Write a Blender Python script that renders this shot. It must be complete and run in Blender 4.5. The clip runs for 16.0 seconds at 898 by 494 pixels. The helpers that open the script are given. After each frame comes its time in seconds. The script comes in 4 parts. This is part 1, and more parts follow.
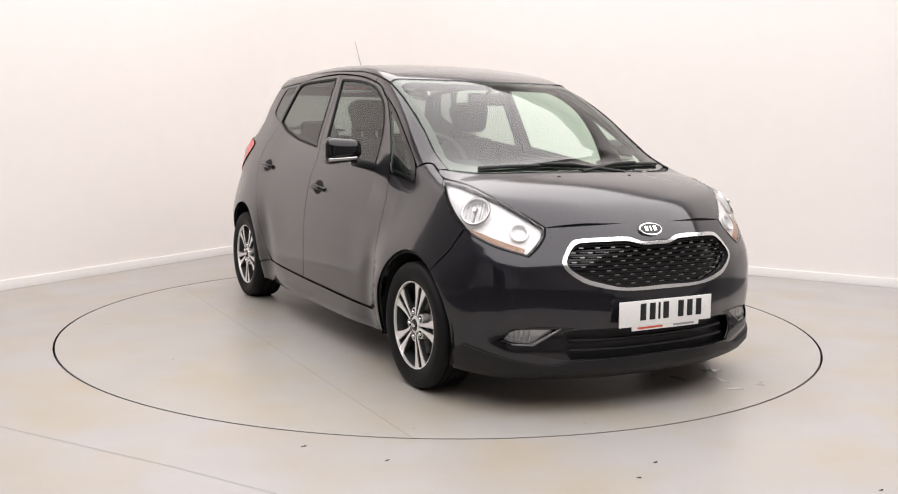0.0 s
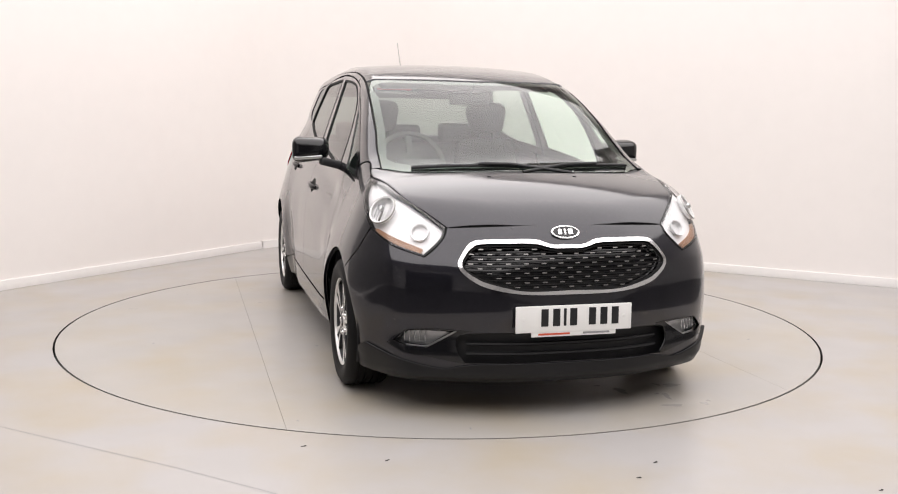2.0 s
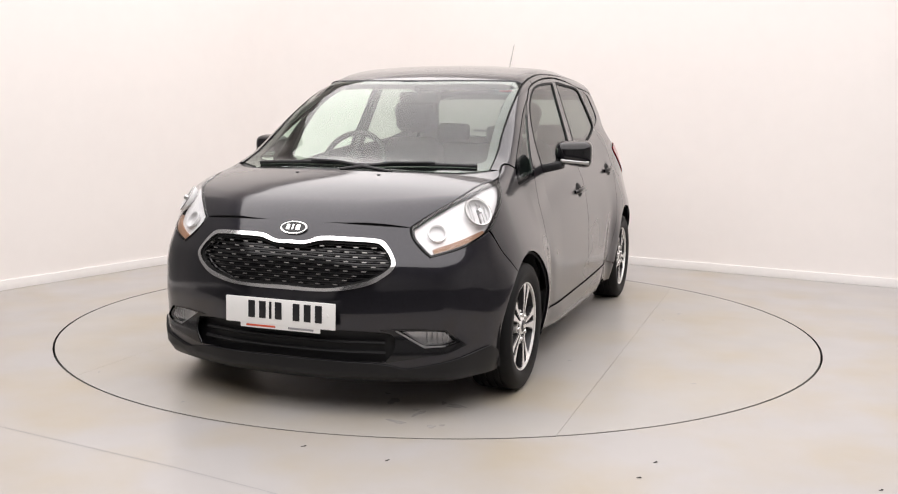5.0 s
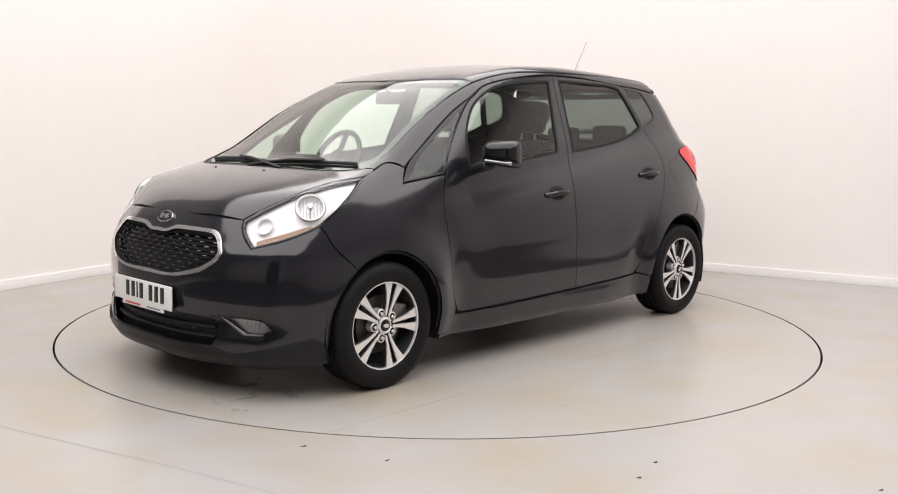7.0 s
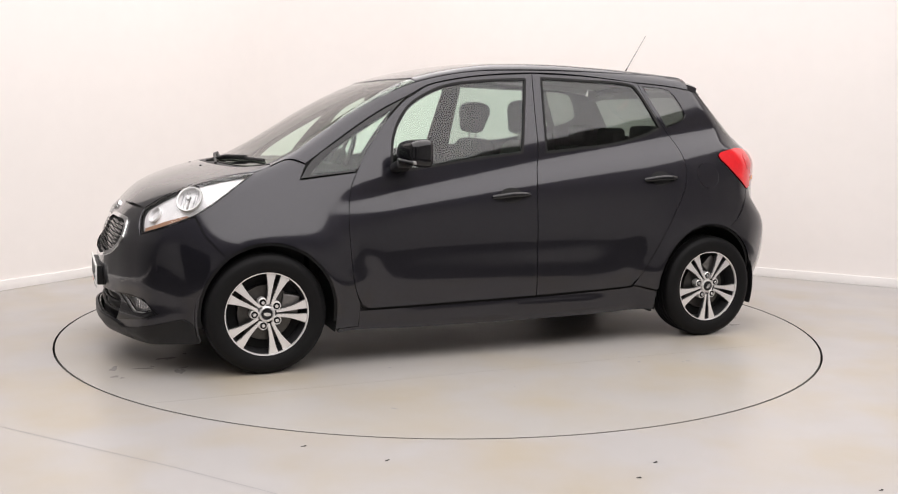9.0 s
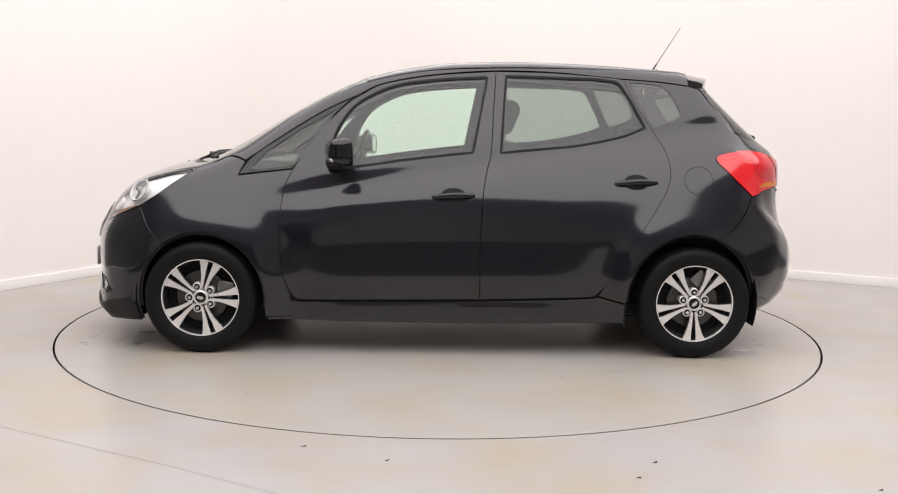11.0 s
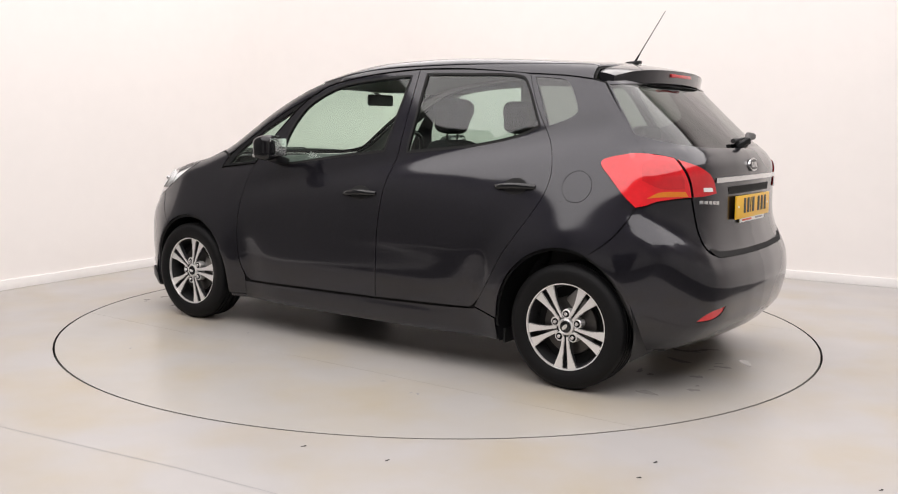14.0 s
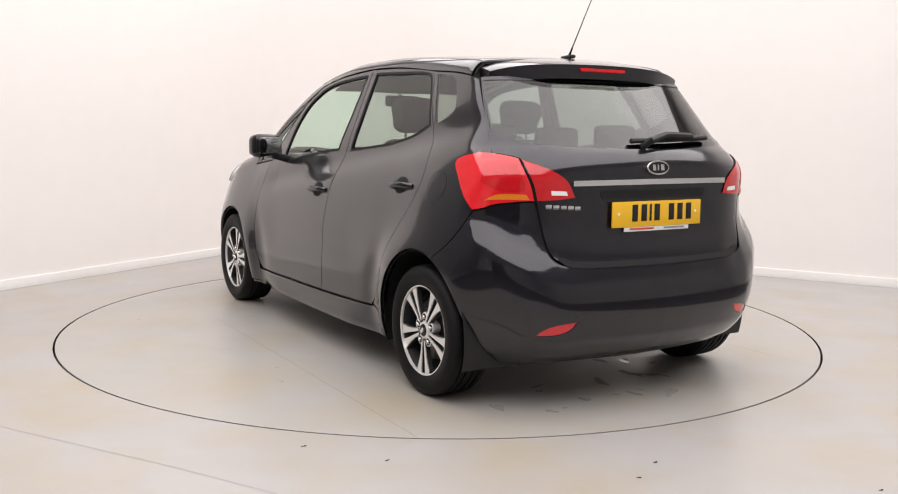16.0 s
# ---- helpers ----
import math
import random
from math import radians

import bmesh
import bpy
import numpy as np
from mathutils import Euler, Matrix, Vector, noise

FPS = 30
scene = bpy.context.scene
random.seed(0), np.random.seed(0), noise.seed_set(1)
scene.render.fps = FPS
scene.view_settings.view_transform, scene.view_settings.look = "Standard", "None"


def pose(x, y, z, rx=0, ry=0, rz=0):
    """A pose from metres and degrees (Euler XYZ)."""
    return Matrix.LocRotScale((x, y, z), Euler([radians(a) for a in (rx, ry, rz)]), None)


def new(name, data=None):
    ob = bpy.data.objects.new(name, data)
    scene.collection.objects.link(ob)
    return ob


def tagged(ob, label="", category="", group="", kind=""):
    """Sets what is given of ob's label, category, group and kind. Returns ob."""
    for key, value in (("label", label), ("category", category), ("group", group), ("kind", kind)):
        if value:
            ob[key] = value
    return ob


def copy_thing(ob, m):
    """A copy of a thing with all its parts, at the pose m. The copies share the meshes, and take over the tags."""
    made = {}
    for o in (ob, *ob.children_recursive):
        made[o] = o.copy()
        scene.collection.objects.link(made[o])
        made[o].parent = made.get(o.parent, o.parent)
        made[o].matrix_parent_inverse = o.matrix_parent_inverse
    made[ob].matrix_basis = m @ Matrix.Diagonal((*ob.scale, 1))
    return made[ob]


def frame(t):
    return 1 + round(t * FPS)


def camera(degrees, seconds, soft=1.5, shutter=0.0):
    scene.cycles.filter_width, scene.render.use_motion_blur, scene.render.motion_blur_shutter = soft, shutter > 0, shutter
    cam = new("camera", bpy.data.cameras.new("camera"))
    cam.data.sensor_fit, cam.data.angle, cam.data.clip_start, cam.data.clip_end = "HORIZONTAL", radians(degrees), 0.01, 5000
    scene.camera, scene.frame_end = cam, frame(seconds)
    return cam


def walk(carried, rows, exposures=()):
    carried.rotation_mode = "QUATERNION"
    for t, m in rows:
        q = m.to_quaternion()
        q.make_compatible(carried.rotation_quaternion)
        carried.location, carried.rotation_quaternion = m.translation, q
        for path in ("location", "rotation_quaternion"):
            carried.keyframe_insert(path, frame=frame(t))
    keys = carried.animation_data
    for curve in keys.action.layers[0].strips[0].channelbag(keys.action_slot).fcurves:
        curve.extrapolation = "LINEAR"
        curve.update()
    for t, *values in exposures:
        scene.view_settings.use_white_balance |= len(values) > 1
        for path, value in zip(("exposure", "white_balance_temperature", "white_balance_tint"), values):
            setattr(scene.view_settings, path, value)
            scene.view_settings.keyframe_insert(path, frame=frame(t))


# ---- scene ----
cam = camera(50.96, 16.0, soft=1.1)
EYE = pose(0, -5.794, 1.224, 90 - 7.44, 0, -.52) @ pose(0, 0, 0, 0, 0, .852)
walk(cam, [(0.0, EYE), (16.0, EYE)])

# ---- light: a closed studio under rows of ceiling panels ----
world = bpy.data.worlds.new("world")
scene.world = world
world.use_nodes = True
world.node_tree.nodes["Background"].inputs[0].default_value = (.9, .95, 1, 1)
world.node_tree.nodes["Background"].inputs[1].default_value = .02
scene.view_settings.exposure = 0.0

ACROSS, ALONG = Vector((.866, -.5, 0)), Vector((-.5, -.866, 0))  # along the two walls, away from their corner
CORNER = Vector((-1.18, 4.22, 0))
ROOM_A, ROOM_B, ROOM_H = 10.5, 11.5, 3.9


def in_room(a, b, z=0.0):
    return CORNER + ACROSS * a + ALONG * b + Vector((0, 0, z))


def ceiling_lamp(a, b, w, d, watts):
    lamp = bpy.data.lights.new("ceiling_lamp", "AREA")
    lamp.shape, lamp.size, lamp.size_y, lamp.energy, lamp.color = "RECTANGLE", w, d, watts, (1, .955, .955)
    ob = new("ceiling_lamp", lamp)
    ob.matrix_world = Matrix.Translation(in_room(a, b, ROOM_H - .12)) @ pose(0, 0, 0, 0, 0, -30)
    return ob


# one luminous stretched ceiling over the turntable and the camera
ceiling_lamp(4.45, 4.9, 8.2, 9.0, 606)


# ---- materials ----
def material(name, color, rough=.5, metal=0.0, coat=0.0, grain=0.0, scale=30.0, bump=0.0, spec=.5):
    """A plain surface whose colour and gloss vary at two scales."""
    m = bpy.data.materials.new(name)
    m.use_nodes = True
    n, k = m.node_tree.nodes, m.node_tree.links
    b = n["Principled BSDF"]
    b.inputs["Base Color"].default_value = (*color, 1)
    b.inputs["Roughness"].default_value = rough
    b.inputs["Metallic"].default_value = metal
    b.inputs["Coat Weight"].default_value = coat
    b.inputs["Coat Roughness"].default_value, b.inputs["Coat IOR"].default_value = .075, 1.57
    b.inputs["Specular IOR Level"].default_value = spec
    if grain or bump:
        at = n.new("ShaderNodeTexCoord")
        fine, wide = n.new("ShaderNodeTexNoise"), n.new("ShaderNodeTexNoise")
        fine.inputs["Scale"].default_value, wide.inputs["Scale"].default_value = scale, scale / 12
        fine.inputs["Detail"].default_value = wide.inputs["Detail"].default_value = 4
        add = n.new("ShaderNodeMath")
        k.new(at.outputs["Object"], fine.inputs["Vector"]), k.new(at.outputs["Object"], wide.inputs["Vector"])
        k.new(fine.outputs["Fac"], add.inputs[0]), k.new(wide.outputs["Fac"], add.inputs[1])
        span = n.new("ShaderNodeMapRange")
        span.inputs["From Min"].default_value, span.inputs["From Max"].default_value = .6, 1.4
        span.inputs["To Min"].default_value, span.inputs["To Max"].default_value = 1 - grain, 1 + grain
        k.new(add.outputs[0], span.inputs["Value"])
        mul = n.new("ShaderNodeVectorMath")
        mul.operation = "SCALE"
        mul.inputs[0].default_value = color
        k.new(span.outputs["Result"], mul.inputs["Scale"]), k.new(mul.outputs[0], b.inputs["Base Color"])
        if bump:
            bp = n.new("ShaderNodeBump")
            bp.inputs["Strength"].default_value, bp.inputs["Distance"].default_value = bump, .002
            k.new(fine.outputs["Fac"], bp.inputs["Height"]), k.new(bp.outputs[0], b.inputs["Normal"])
    return m


def glass(name, tint, faces=1.8):
    """A thin pane: tinted see-through, mirrored at a slant."""
    m = bpy.data.materials.new(name)
    m.use_nodes = True
    n, k = m.node_tree.nodes, m.node_tree.links
    n.remove(n["Principled BSDF"])
    clear, gloss, mix, lw = n.new("ShaderNodeBsdfTransparent"), n.new("ShaderNodeBsdfGlossy"), n.new("ShaderNodeMixShader"), n.new("ShaderNodeLayerWeight")
    clear.inputs[0].default_value, gloss.inputs["Roughness"].default_value, lw.inputs[0].default_value = (*tint, 1), .01, .5
    power, share = n.new("ShaderNodeMath"), n.new("ShaderNodeMath")  # Schlick's curve, for both faces of the pane
    power.operation, power.inputs[1].default_value = "POWER", 5
    share.operation, share.inputs[1].default_value, share.inputs[2].default_value, share.use_clamp = "MULTIPLY_ADD", 1.0, faces * .04, True
    k.new(lw.outputs["Facing"], power.inputs[0]), k.new(power.outputs[0], share.inputs[0]), k.new(share.outputs[0], mix.inputs[0])
    k.new(clear.outputs[0], mix.inputs[1]), k.new(gloss.outputs[0], mix.inputs[2])
    k.new(mix.outputs[0], n["Material Output"].inputs["Surface"])
    return m


def floor_paint(name, color, stain=(0, 9, 1)):
    """Painted concrete: cloudy grey with ochre stains, fine specks and a dull sheen."""
    m = bpy.data.materials.new(name)
    m.use_nodes = True
    n, k = m.node_tree.nodes, m.node_tree.links
    b = n["Principled BSDF"]
    at = n.new("ShaderNodeTexCoord")

    def noise_at(scale, detail, lo, hi, a, z):
        t, r = n.new("ShaderNodeTexNoise"), n.new("ShaderNodeMapRange")
        t.inputs["Scale"].default_value, t.inputs["Detail"].default_value = scale, detail
        for key, v in zip(("From Min", "From Max", "To Min", "To Max"), (lo, hi, a, z)):
            r.inputs[key].default_value = v
        k.new(at.outputs["Object"], t.inputs["Vector"]), k.new(t.outputs["Fac"], r.inputs["Value"])
        return r.outputs["Result"]

    def blend(fac, one, two):
        x = n.new("ShaderNodeMix")
        x.data_type = "RGBA"
        k.new(fac, x.inputs[0])
        for s, v in ((6, one), (7, two)):
            if isinstance(v, tuple):
                x.inputs[s].default_value = (*v, 1)
            else:
                k.new(v, x.inputs[s])
        return x.outputs[2]
    def both_of(p, q):
        x = n.new("ShaderNodeMath")
        x.operation = "MULTIPLY"
        k.new(p, x.inputs[0]), k.new(q, x.inputs[1])
        return x.outputs[0]

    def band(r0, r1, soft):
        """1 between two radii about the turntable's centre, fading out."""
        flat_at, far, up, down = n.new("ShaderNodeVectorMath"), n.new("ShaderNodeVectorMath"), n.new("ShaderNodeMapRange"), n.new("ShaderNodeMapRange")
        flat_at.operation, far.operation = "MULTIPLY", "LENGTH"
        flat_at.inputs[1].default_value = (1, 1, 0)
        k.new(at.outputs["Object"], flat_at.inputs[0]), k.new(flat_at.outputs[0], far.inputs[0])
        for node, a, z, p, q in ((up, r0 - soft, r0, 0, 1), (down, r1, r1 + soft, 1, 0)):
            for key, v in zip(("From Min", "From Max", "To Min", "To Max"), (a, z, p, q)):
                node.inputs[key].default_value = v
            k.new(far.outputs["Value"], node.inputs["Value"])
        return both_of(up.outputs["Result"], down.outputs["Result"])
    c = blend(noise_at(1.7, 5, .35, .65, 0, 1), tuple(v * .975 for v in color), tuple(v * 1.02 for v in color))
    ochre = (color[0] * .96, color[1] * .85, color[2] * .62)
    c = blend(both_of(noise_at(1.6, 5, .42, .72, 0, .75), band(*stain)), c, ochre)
    k.new(c, b.inputs["Base Color"])
    k.new(noise_at(2.5, 2, .2, .8, .27, .39), b.inputs["Roughness"])
    bp = n.new("ShaderNodeBump")
    bp.inputs["Strength"].default_value, bp.inputs["Distance"].default_value = .03, .001
    k.new(noise_at(9, 3, 0, 1, 0, 1), bp.inputs["Height"]), k.new(bp.outputs[0], b.inputs["Normal"])
    return m


WALL = material("wall_paint", (.85, .812, .785), .7, grain=.015, scale=8, bump=.05)
HALL = material("hall_paint", (.54, .53, .52), .75, grain=.06, scale=6)
DIM = material("dark_hall_paint", (.20, .195, .19), .8, grain=.06, scale=6)
CEILING = material("ceiling_paint", (.75, .74, .73), .8, grain=.02, scale=8)
TRIM = material("skirting_gloss", (.87, .85, .83), .35, grain=.02, scale=20)
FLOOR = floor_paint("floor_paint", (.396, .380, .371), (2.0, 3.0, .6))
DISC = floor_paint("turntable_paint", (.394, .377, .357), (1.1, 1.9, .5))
# for the added floor sheets that the paint reflects
APRON = material("added_floor_dark", (.035, .034, .034), .7, grain=.2, scale=25, bump=.1)
SLOT = material("slot_dark", (.02, .018, .016), .9)
PAINT = material("car_paint", (.0158, .0151, .0204), .36, .7, coat=1.0, grain=.12, scale=900, spec=.08)
BLACK = material("black_plastic", (.008, .008, .009), .5, grain=.2, scale=200, bump=.1)
GLOSS = material("gloss_black", (.006, .006, .007), .12)
RUBBER = material("rubber", (.0045, .0045, .005), .6, grain=.25, scale=60, bump=.15, spec=.22)
LIP = material("satin_black", (.006, .006, .007), .4, grain=.1, scale=200, spec=.35)
# black for rubber seals, and for shade painted in recesses and gaps
SEAL_SHADE = material("seal_shade_black", (.004, .004, .004), .8)
CHROME = material("chrome", (.82, .82, .82), .16, .95)
SATIN = material("satin_silver", (.5, .5, .5), .3, 1.0, grain=.05, scale=80)
ALLOY = material("machined_alloy", (.90, .885, .87), .34, .6, grain=.04, scale=120)
ALLOY_DARK = material("dark_alloy", (.06, .06, .063), .4, .6, grain=.1, scale=80)
DISC_STEEL = material("dull_disc_steel", (.10, .095, .09), .45, .9, grain=.2, scale=40)
STEEL = material("brake_steel", (.28, .27, .26), .4, 1.0, grain=.2, scale=40)
CLEAR = glass("window_glass", (.78, .92, .84))
SCREEN = glass("windscreen_glass", (.84, .94, .86), 2.3)
PRIVACY = glass("tinted_glass", (.52, .60, .55))
DARK_GLASS = glass("dark_tinted_glass", (.30, .33, .31), 2.3)
LENS = glass("lamp_lens", (.97, .97, .98), 1.0)
# white, not metal: the ceiling's glare on chrome is put into the colour
REFLECTOR = material("lamp_reflector", (.95, .95, .94), .25, .0, coat=.6)
AMBER = material("amber_plastic", (.75, .22, .02), .25, grain=.1, scale=60)
DULL_AMBER = material("dull_amber_plastic", (.36, .20, .12), .3, grain=.2, scale=80)
RED = material("red_lens", (.74, .015, .022), .12, coat=.5, grain=.12, scale=35)
RED_DARK = material("red_lens_dark", (.58, .010, .016), .15, coat=.5, grain=.12, scale=35)
FABRIC = material("seat_fabric", (.022, .022, .024), .9, grain=.3, scale=300, bump=.3)
DASH = material("dash_plastic", (.03, .03, .031), .6, grain=.15, scale=200, bump=.2)
LINING = material("pale_lining", (.30, .29, .265), .9, grain=.06, scale=120)
PLATE_W = material("white_plate", (.90, .90, .88), .3, grain=.02, scale=20)
PLATE_Y = material("yellow_plate", (.90, .52, .03), .3, grain=.03, scale=20)
LAMP_GREY = material("lamp_ring", (.88, .88, .87), .3, .1)
INK = material("plate_ink", (.012, .012, .014), .4)
INK_RED = material("red_ink", (.62, .10, .05), .5)
INK_GREY = material("grey_ink", (.30, .30, .31), .5)
WATER = material("water_film", (.42, .40, .38), .04, grain=.05, scale=30)


# ---- building helpers ----
def mesh_object(name, verts, faces, mat, parent=None, label="", normals=None, smooth=True):
    me = bpy.data.meshes.new(name)
    me.from_pydata([tuple(map(float, v)) for v in verts], [], [tuple(map(int, f)) for f in faces])
    me.materials.append(mat)
    if smooth:
        me.shade_smooth()
    if normals is not None:
        me.normals_split_custom_set_from_vertices([tuple(map(float, v)) for v in normals])
    ob = new(name, me)
    ob.parent = parent
    if label:
        tagged(ob, label)
    return ob


def part(name, bm, mat, parent, label="", smooth=True, m=None):
    """Links a bmesh as one mesh object under a thing or a part."""
    if m is not None:
        bm.transform(m)
    bmesh.ops.recalc_face_normals(bm, faces=bm.faces)
    me = bpy.data.meshes.new(name)
    bm.to_mesh(me)
    bm.free()
    me.materials.append(mat)
    if smooth:
        me.shade_smooth()
        me.set_sharp_from_angle(angle=radians(38))
    ob = new(name, me)
    ob.parent = parent
    if label:
        tagged(ob, label)
    return ob


def box(w, d, h, bevel=.004, seg=2):
    bm = bmesh.new()
    bmesh.ops.create_cube(bm, size=1, matrix=Matrix.Diagonal((w, d, h, 1)))
    if bevel:
        bmesh.ops.bevel(bm, geom=bm.edges[:], offset=bevel, segments=seg, affect="EDGES", profile=.6)
    return bm


def rod(points, radius, sides=8, taper=None):
    """A round bar along the points."""
    bm, rings = bmesh.new(), []
    pts = [Vector(p) for p in points]
    for i, p in enumerate(pts):
        d = (pts[min(i + 1, len(pts) - 1)] - pts[max(i - 1, 0)]).normalized()
        a = d.orthogonal().normalized()
        b = d.cross(a)
        r = radius if taper is None else radius + (taper - radius) * i / (len(pts) - 1)
        if rings:
            a = (prev - d * prev.dot(d)).normalized()
            b = d.cross(a)
        prev = a
        rings.append([bm.verts.new(p + (a * math.cos(t) + b * math.sin(t)) * r) for t in np.linspace(0, 2 * math.pi, sides, endpoint=False)])
    for one, two in zip(rings, rings[1:]):
        for j in range(sides):
            bm.faces.new((one[j], one[(j + 1) % sides], two[(j + 1) % sides], two[j]))
    bm.faces.new(rings[0][::-1])
    bm.faces.new(rings[-1])
    return bm


def lathe(profile, seg=64):
    """A ring or disc turned about the y axis, from (radius, y) pairs."""
    bm, rings = bmesh.new(), []
    for r, y in profile:
        rings.append([bm.verts.new((r * math.cos(t), y, r * math.sin(t))) for t in np.linspace(0, 2 * math.pi, seg, endpoint=False)])
    for one, two in zip(rings, rings[1:]):
        for j in range(seg):
            bm.faces.new((one[j], one[(j + 1) % seg], two[(j + 1) % seg], two[j]))
    return bm


def slab(outline, y0, y1, bevel=.002):
    """A flat outline in x and z, thickened from y0 to y1."""
    bm = bmesh.new()
    f = bm.faces.new([bm.verts.new((x, y0, z)) for x, z in outline])
    out = bmesh.ops.extrude_face_region(bm, geom=[f])
    bmesh.ops.translate(bm, vec=(0, y1 - y0, 0), verts=[v for v in out["geom"] if isinstance(v, bmesh.types.BMVert)])
    if bevel:
        bmesh.ops.recalc_face_normals(bm, faces=bm.faces)
        bmesh.ops.bevel(bm, geom=bm.edges[:], offset=bevel, segments=2, affect="EDGES", clamp_overlap=True)
    return bm


def mirrored(ob, parent):
    """The same part on the car's other side."""
    me = ob.data.copy()
    n = np.array([v.co for v in me.vertices])
    n[:, 1] *= -1
    nor = np.array([c.vector for c in me.corner_normals])
    faces = [tuple(p.vertices)[::-1] for p in me.polygons]
    vn = np.zeros_like(n)
    for l, vec in zip(me.loops, nor):
        vn[l.vertex_index] = vec
    vn[:, 1] *= -1
    keep = "custom_normal" in me.attributes
    twin = mesh_object(ob.name.split(".")[0], n, faces, me.materials[0], parent, ob.get("label", ""), vn if keep else None)
    if not keep:
        twin.data.set_sharp_from_angle(angle=radians(38))
    return twin


# ---- the studio ----
def wall(name, a0, b0, a1, b1, opening=None, paint=None):
    """A wall 0.2 m thick between two corners of the room, with its skirting board."""
    p, q = in_room(a0, b0), in_room(a1, b1)
    d = (q - p).normalized()
    mid = in_room(ROOM_A / 2, ROOM_B / 2)
    nrm = Vector((-d.y, d.x, 0))
    if nrm.dot(mid - p) > 0:
        nrm = -nrm
    turn = Matrix.Translation((p + q) / 2 + nrm * .1) @ Matrix.Rotation(math.atan2(d.y, d.x), 4, "Z")
    long = (q - p).length
    if opening is None:
        bm = box(long, .2, ROOM_H, 0)
        bmesh.ops.translate(bm, vec=(0, 0, ROOM_H / 2), verts=bm.verts)
    else:
        o0, o1, oh = opening
        bm = bmesh.new()
        for x0, x1, z0, z1 in ((-long / 2, o0, 0, ROOM_H), (o1, long / 2, 0, ROOM_H), (o0, o1, oh, ROOM_H)):
            bmesh.ops.create_cube(bm, size=1, matrix=Matrix.Translation(((x0 + x1) / 2, 0, (z0 + z1) / 2)) @ Matrix.Diagonal((x1 - x0, .2, z1 - z0, 1)))
    tagged(part(name, bm, paint or WALL, None, smooth=False, m=turn), "smooth off-white painted studio wall" if paint is None else "dark grey painted hall wall", "wall", kind="structure")
    if opening is None:
        bm = box((q - p).length - .02, .016, .072, .004)
        tagged(part("baseboard", bm, TRIM, None, m=Matrix.Translation((p + q) / 2 - nrm * .008 + Vector((0, 0, .036))) @ Matrix.Rotation(math.atan2(d.y, d.x), 4, "Z")),
               "white glossy skirting board at the wall's foot", "skirting board", kind="structure")


COVE = 1.1
wall("wall_left", 0, COVE, 0, 4.2)
wall("wall_side", 0, 4.2, 0, ROOM_B, None, DIM)
wall("wall_right", COVE, 0, ROOM_A, 0)
for name, r, h, t, mat, what in (("wall_cove", COVE, ROOM_H, .2, WALL, "rounded off-white corner of the studio"), ("baseboard", COVE - .016, .072, .0159, TRIM, "white glossy skirting board round the corner")):
    bm = bmesh.new()
    rows = []
    for k in range(25):
        a = radians(90 * k / 24)
        ring = []
        for rr, z in ((r, 0), (r, h), (r + t, h), (r + t, 0)):
            ring.append(bm.verts.new(in_room(COVE - rr * math.cos(a), COVE - rr * math.sin(a), z)))
        rows.append(ring)
    for one, two in zip(rows, rows[1:]):
        for j in range(4):
            bm.faces.new((one[j], one[(j + 1) % 4], two[(j + 1) % 4], two[j]))
    tagged(part(name, bm, mat, None), what, "wall" if h > 1 else "skirting board", kind="structure")
wall("wall_back", 0, ROOM_B, ROOM_A, ROOM_B, (-1.9, 1.3, 3.0), HALL)
wall("wall_far", ROOM_A, 0, ROOM_A, ROOM_B, None, HALL)

TABLE_R = 2.231


def ring_sheet(r0, outline, seg=160):
    """A flat sheet from a round hole out to a four-cornered edge."""
    verts, faces = [], []
    for i in range(seg):
        t = 2 * math.pi * i / seg
        verts.append((r0 * math.cos(t), r0 * math.sin(t), 0))
    for i in range(seg):
        t = 2 * math.pi * i / seg
        d = Vector((math.cos(t), math.sin(t), 0))
        best = 50.0
        for p, q in zip(outline, outline[1:] + outline[:1]):
            e = q - p
            den = d.x * e.y - d.y * e.x
            if abs(den) > 1e-9:
                s, u = (p.x * e.y - p.y * e.x) / den, (p.x * d.y - p.y * d.x) / den
                if s > 0 and -1e-6 <= u <= 1 + 1e-6:
                    best = min(best, s)
        verts.append(tuple(d * best))
    for i in range(seg):
        j = (i + 1) % seg
        faces.append((i, seg + i, seg + j, j))
    return verts, faces


corners = [in_room(-.1, -.1), in_room(ROOM_A + .1, -.1), in_room(ROOM_A + .1, ROOM_B + 2.2), in_room(-.1, ROOM_B + 2.2)]
v, f = ring_sheet(TABLE_R + .006, corners)
tagged(mesh_object("floor", v, f, FLOOR, smooth=False), "pale grey painted concrete floor with faint ochre stains", "floor", kind="structure")
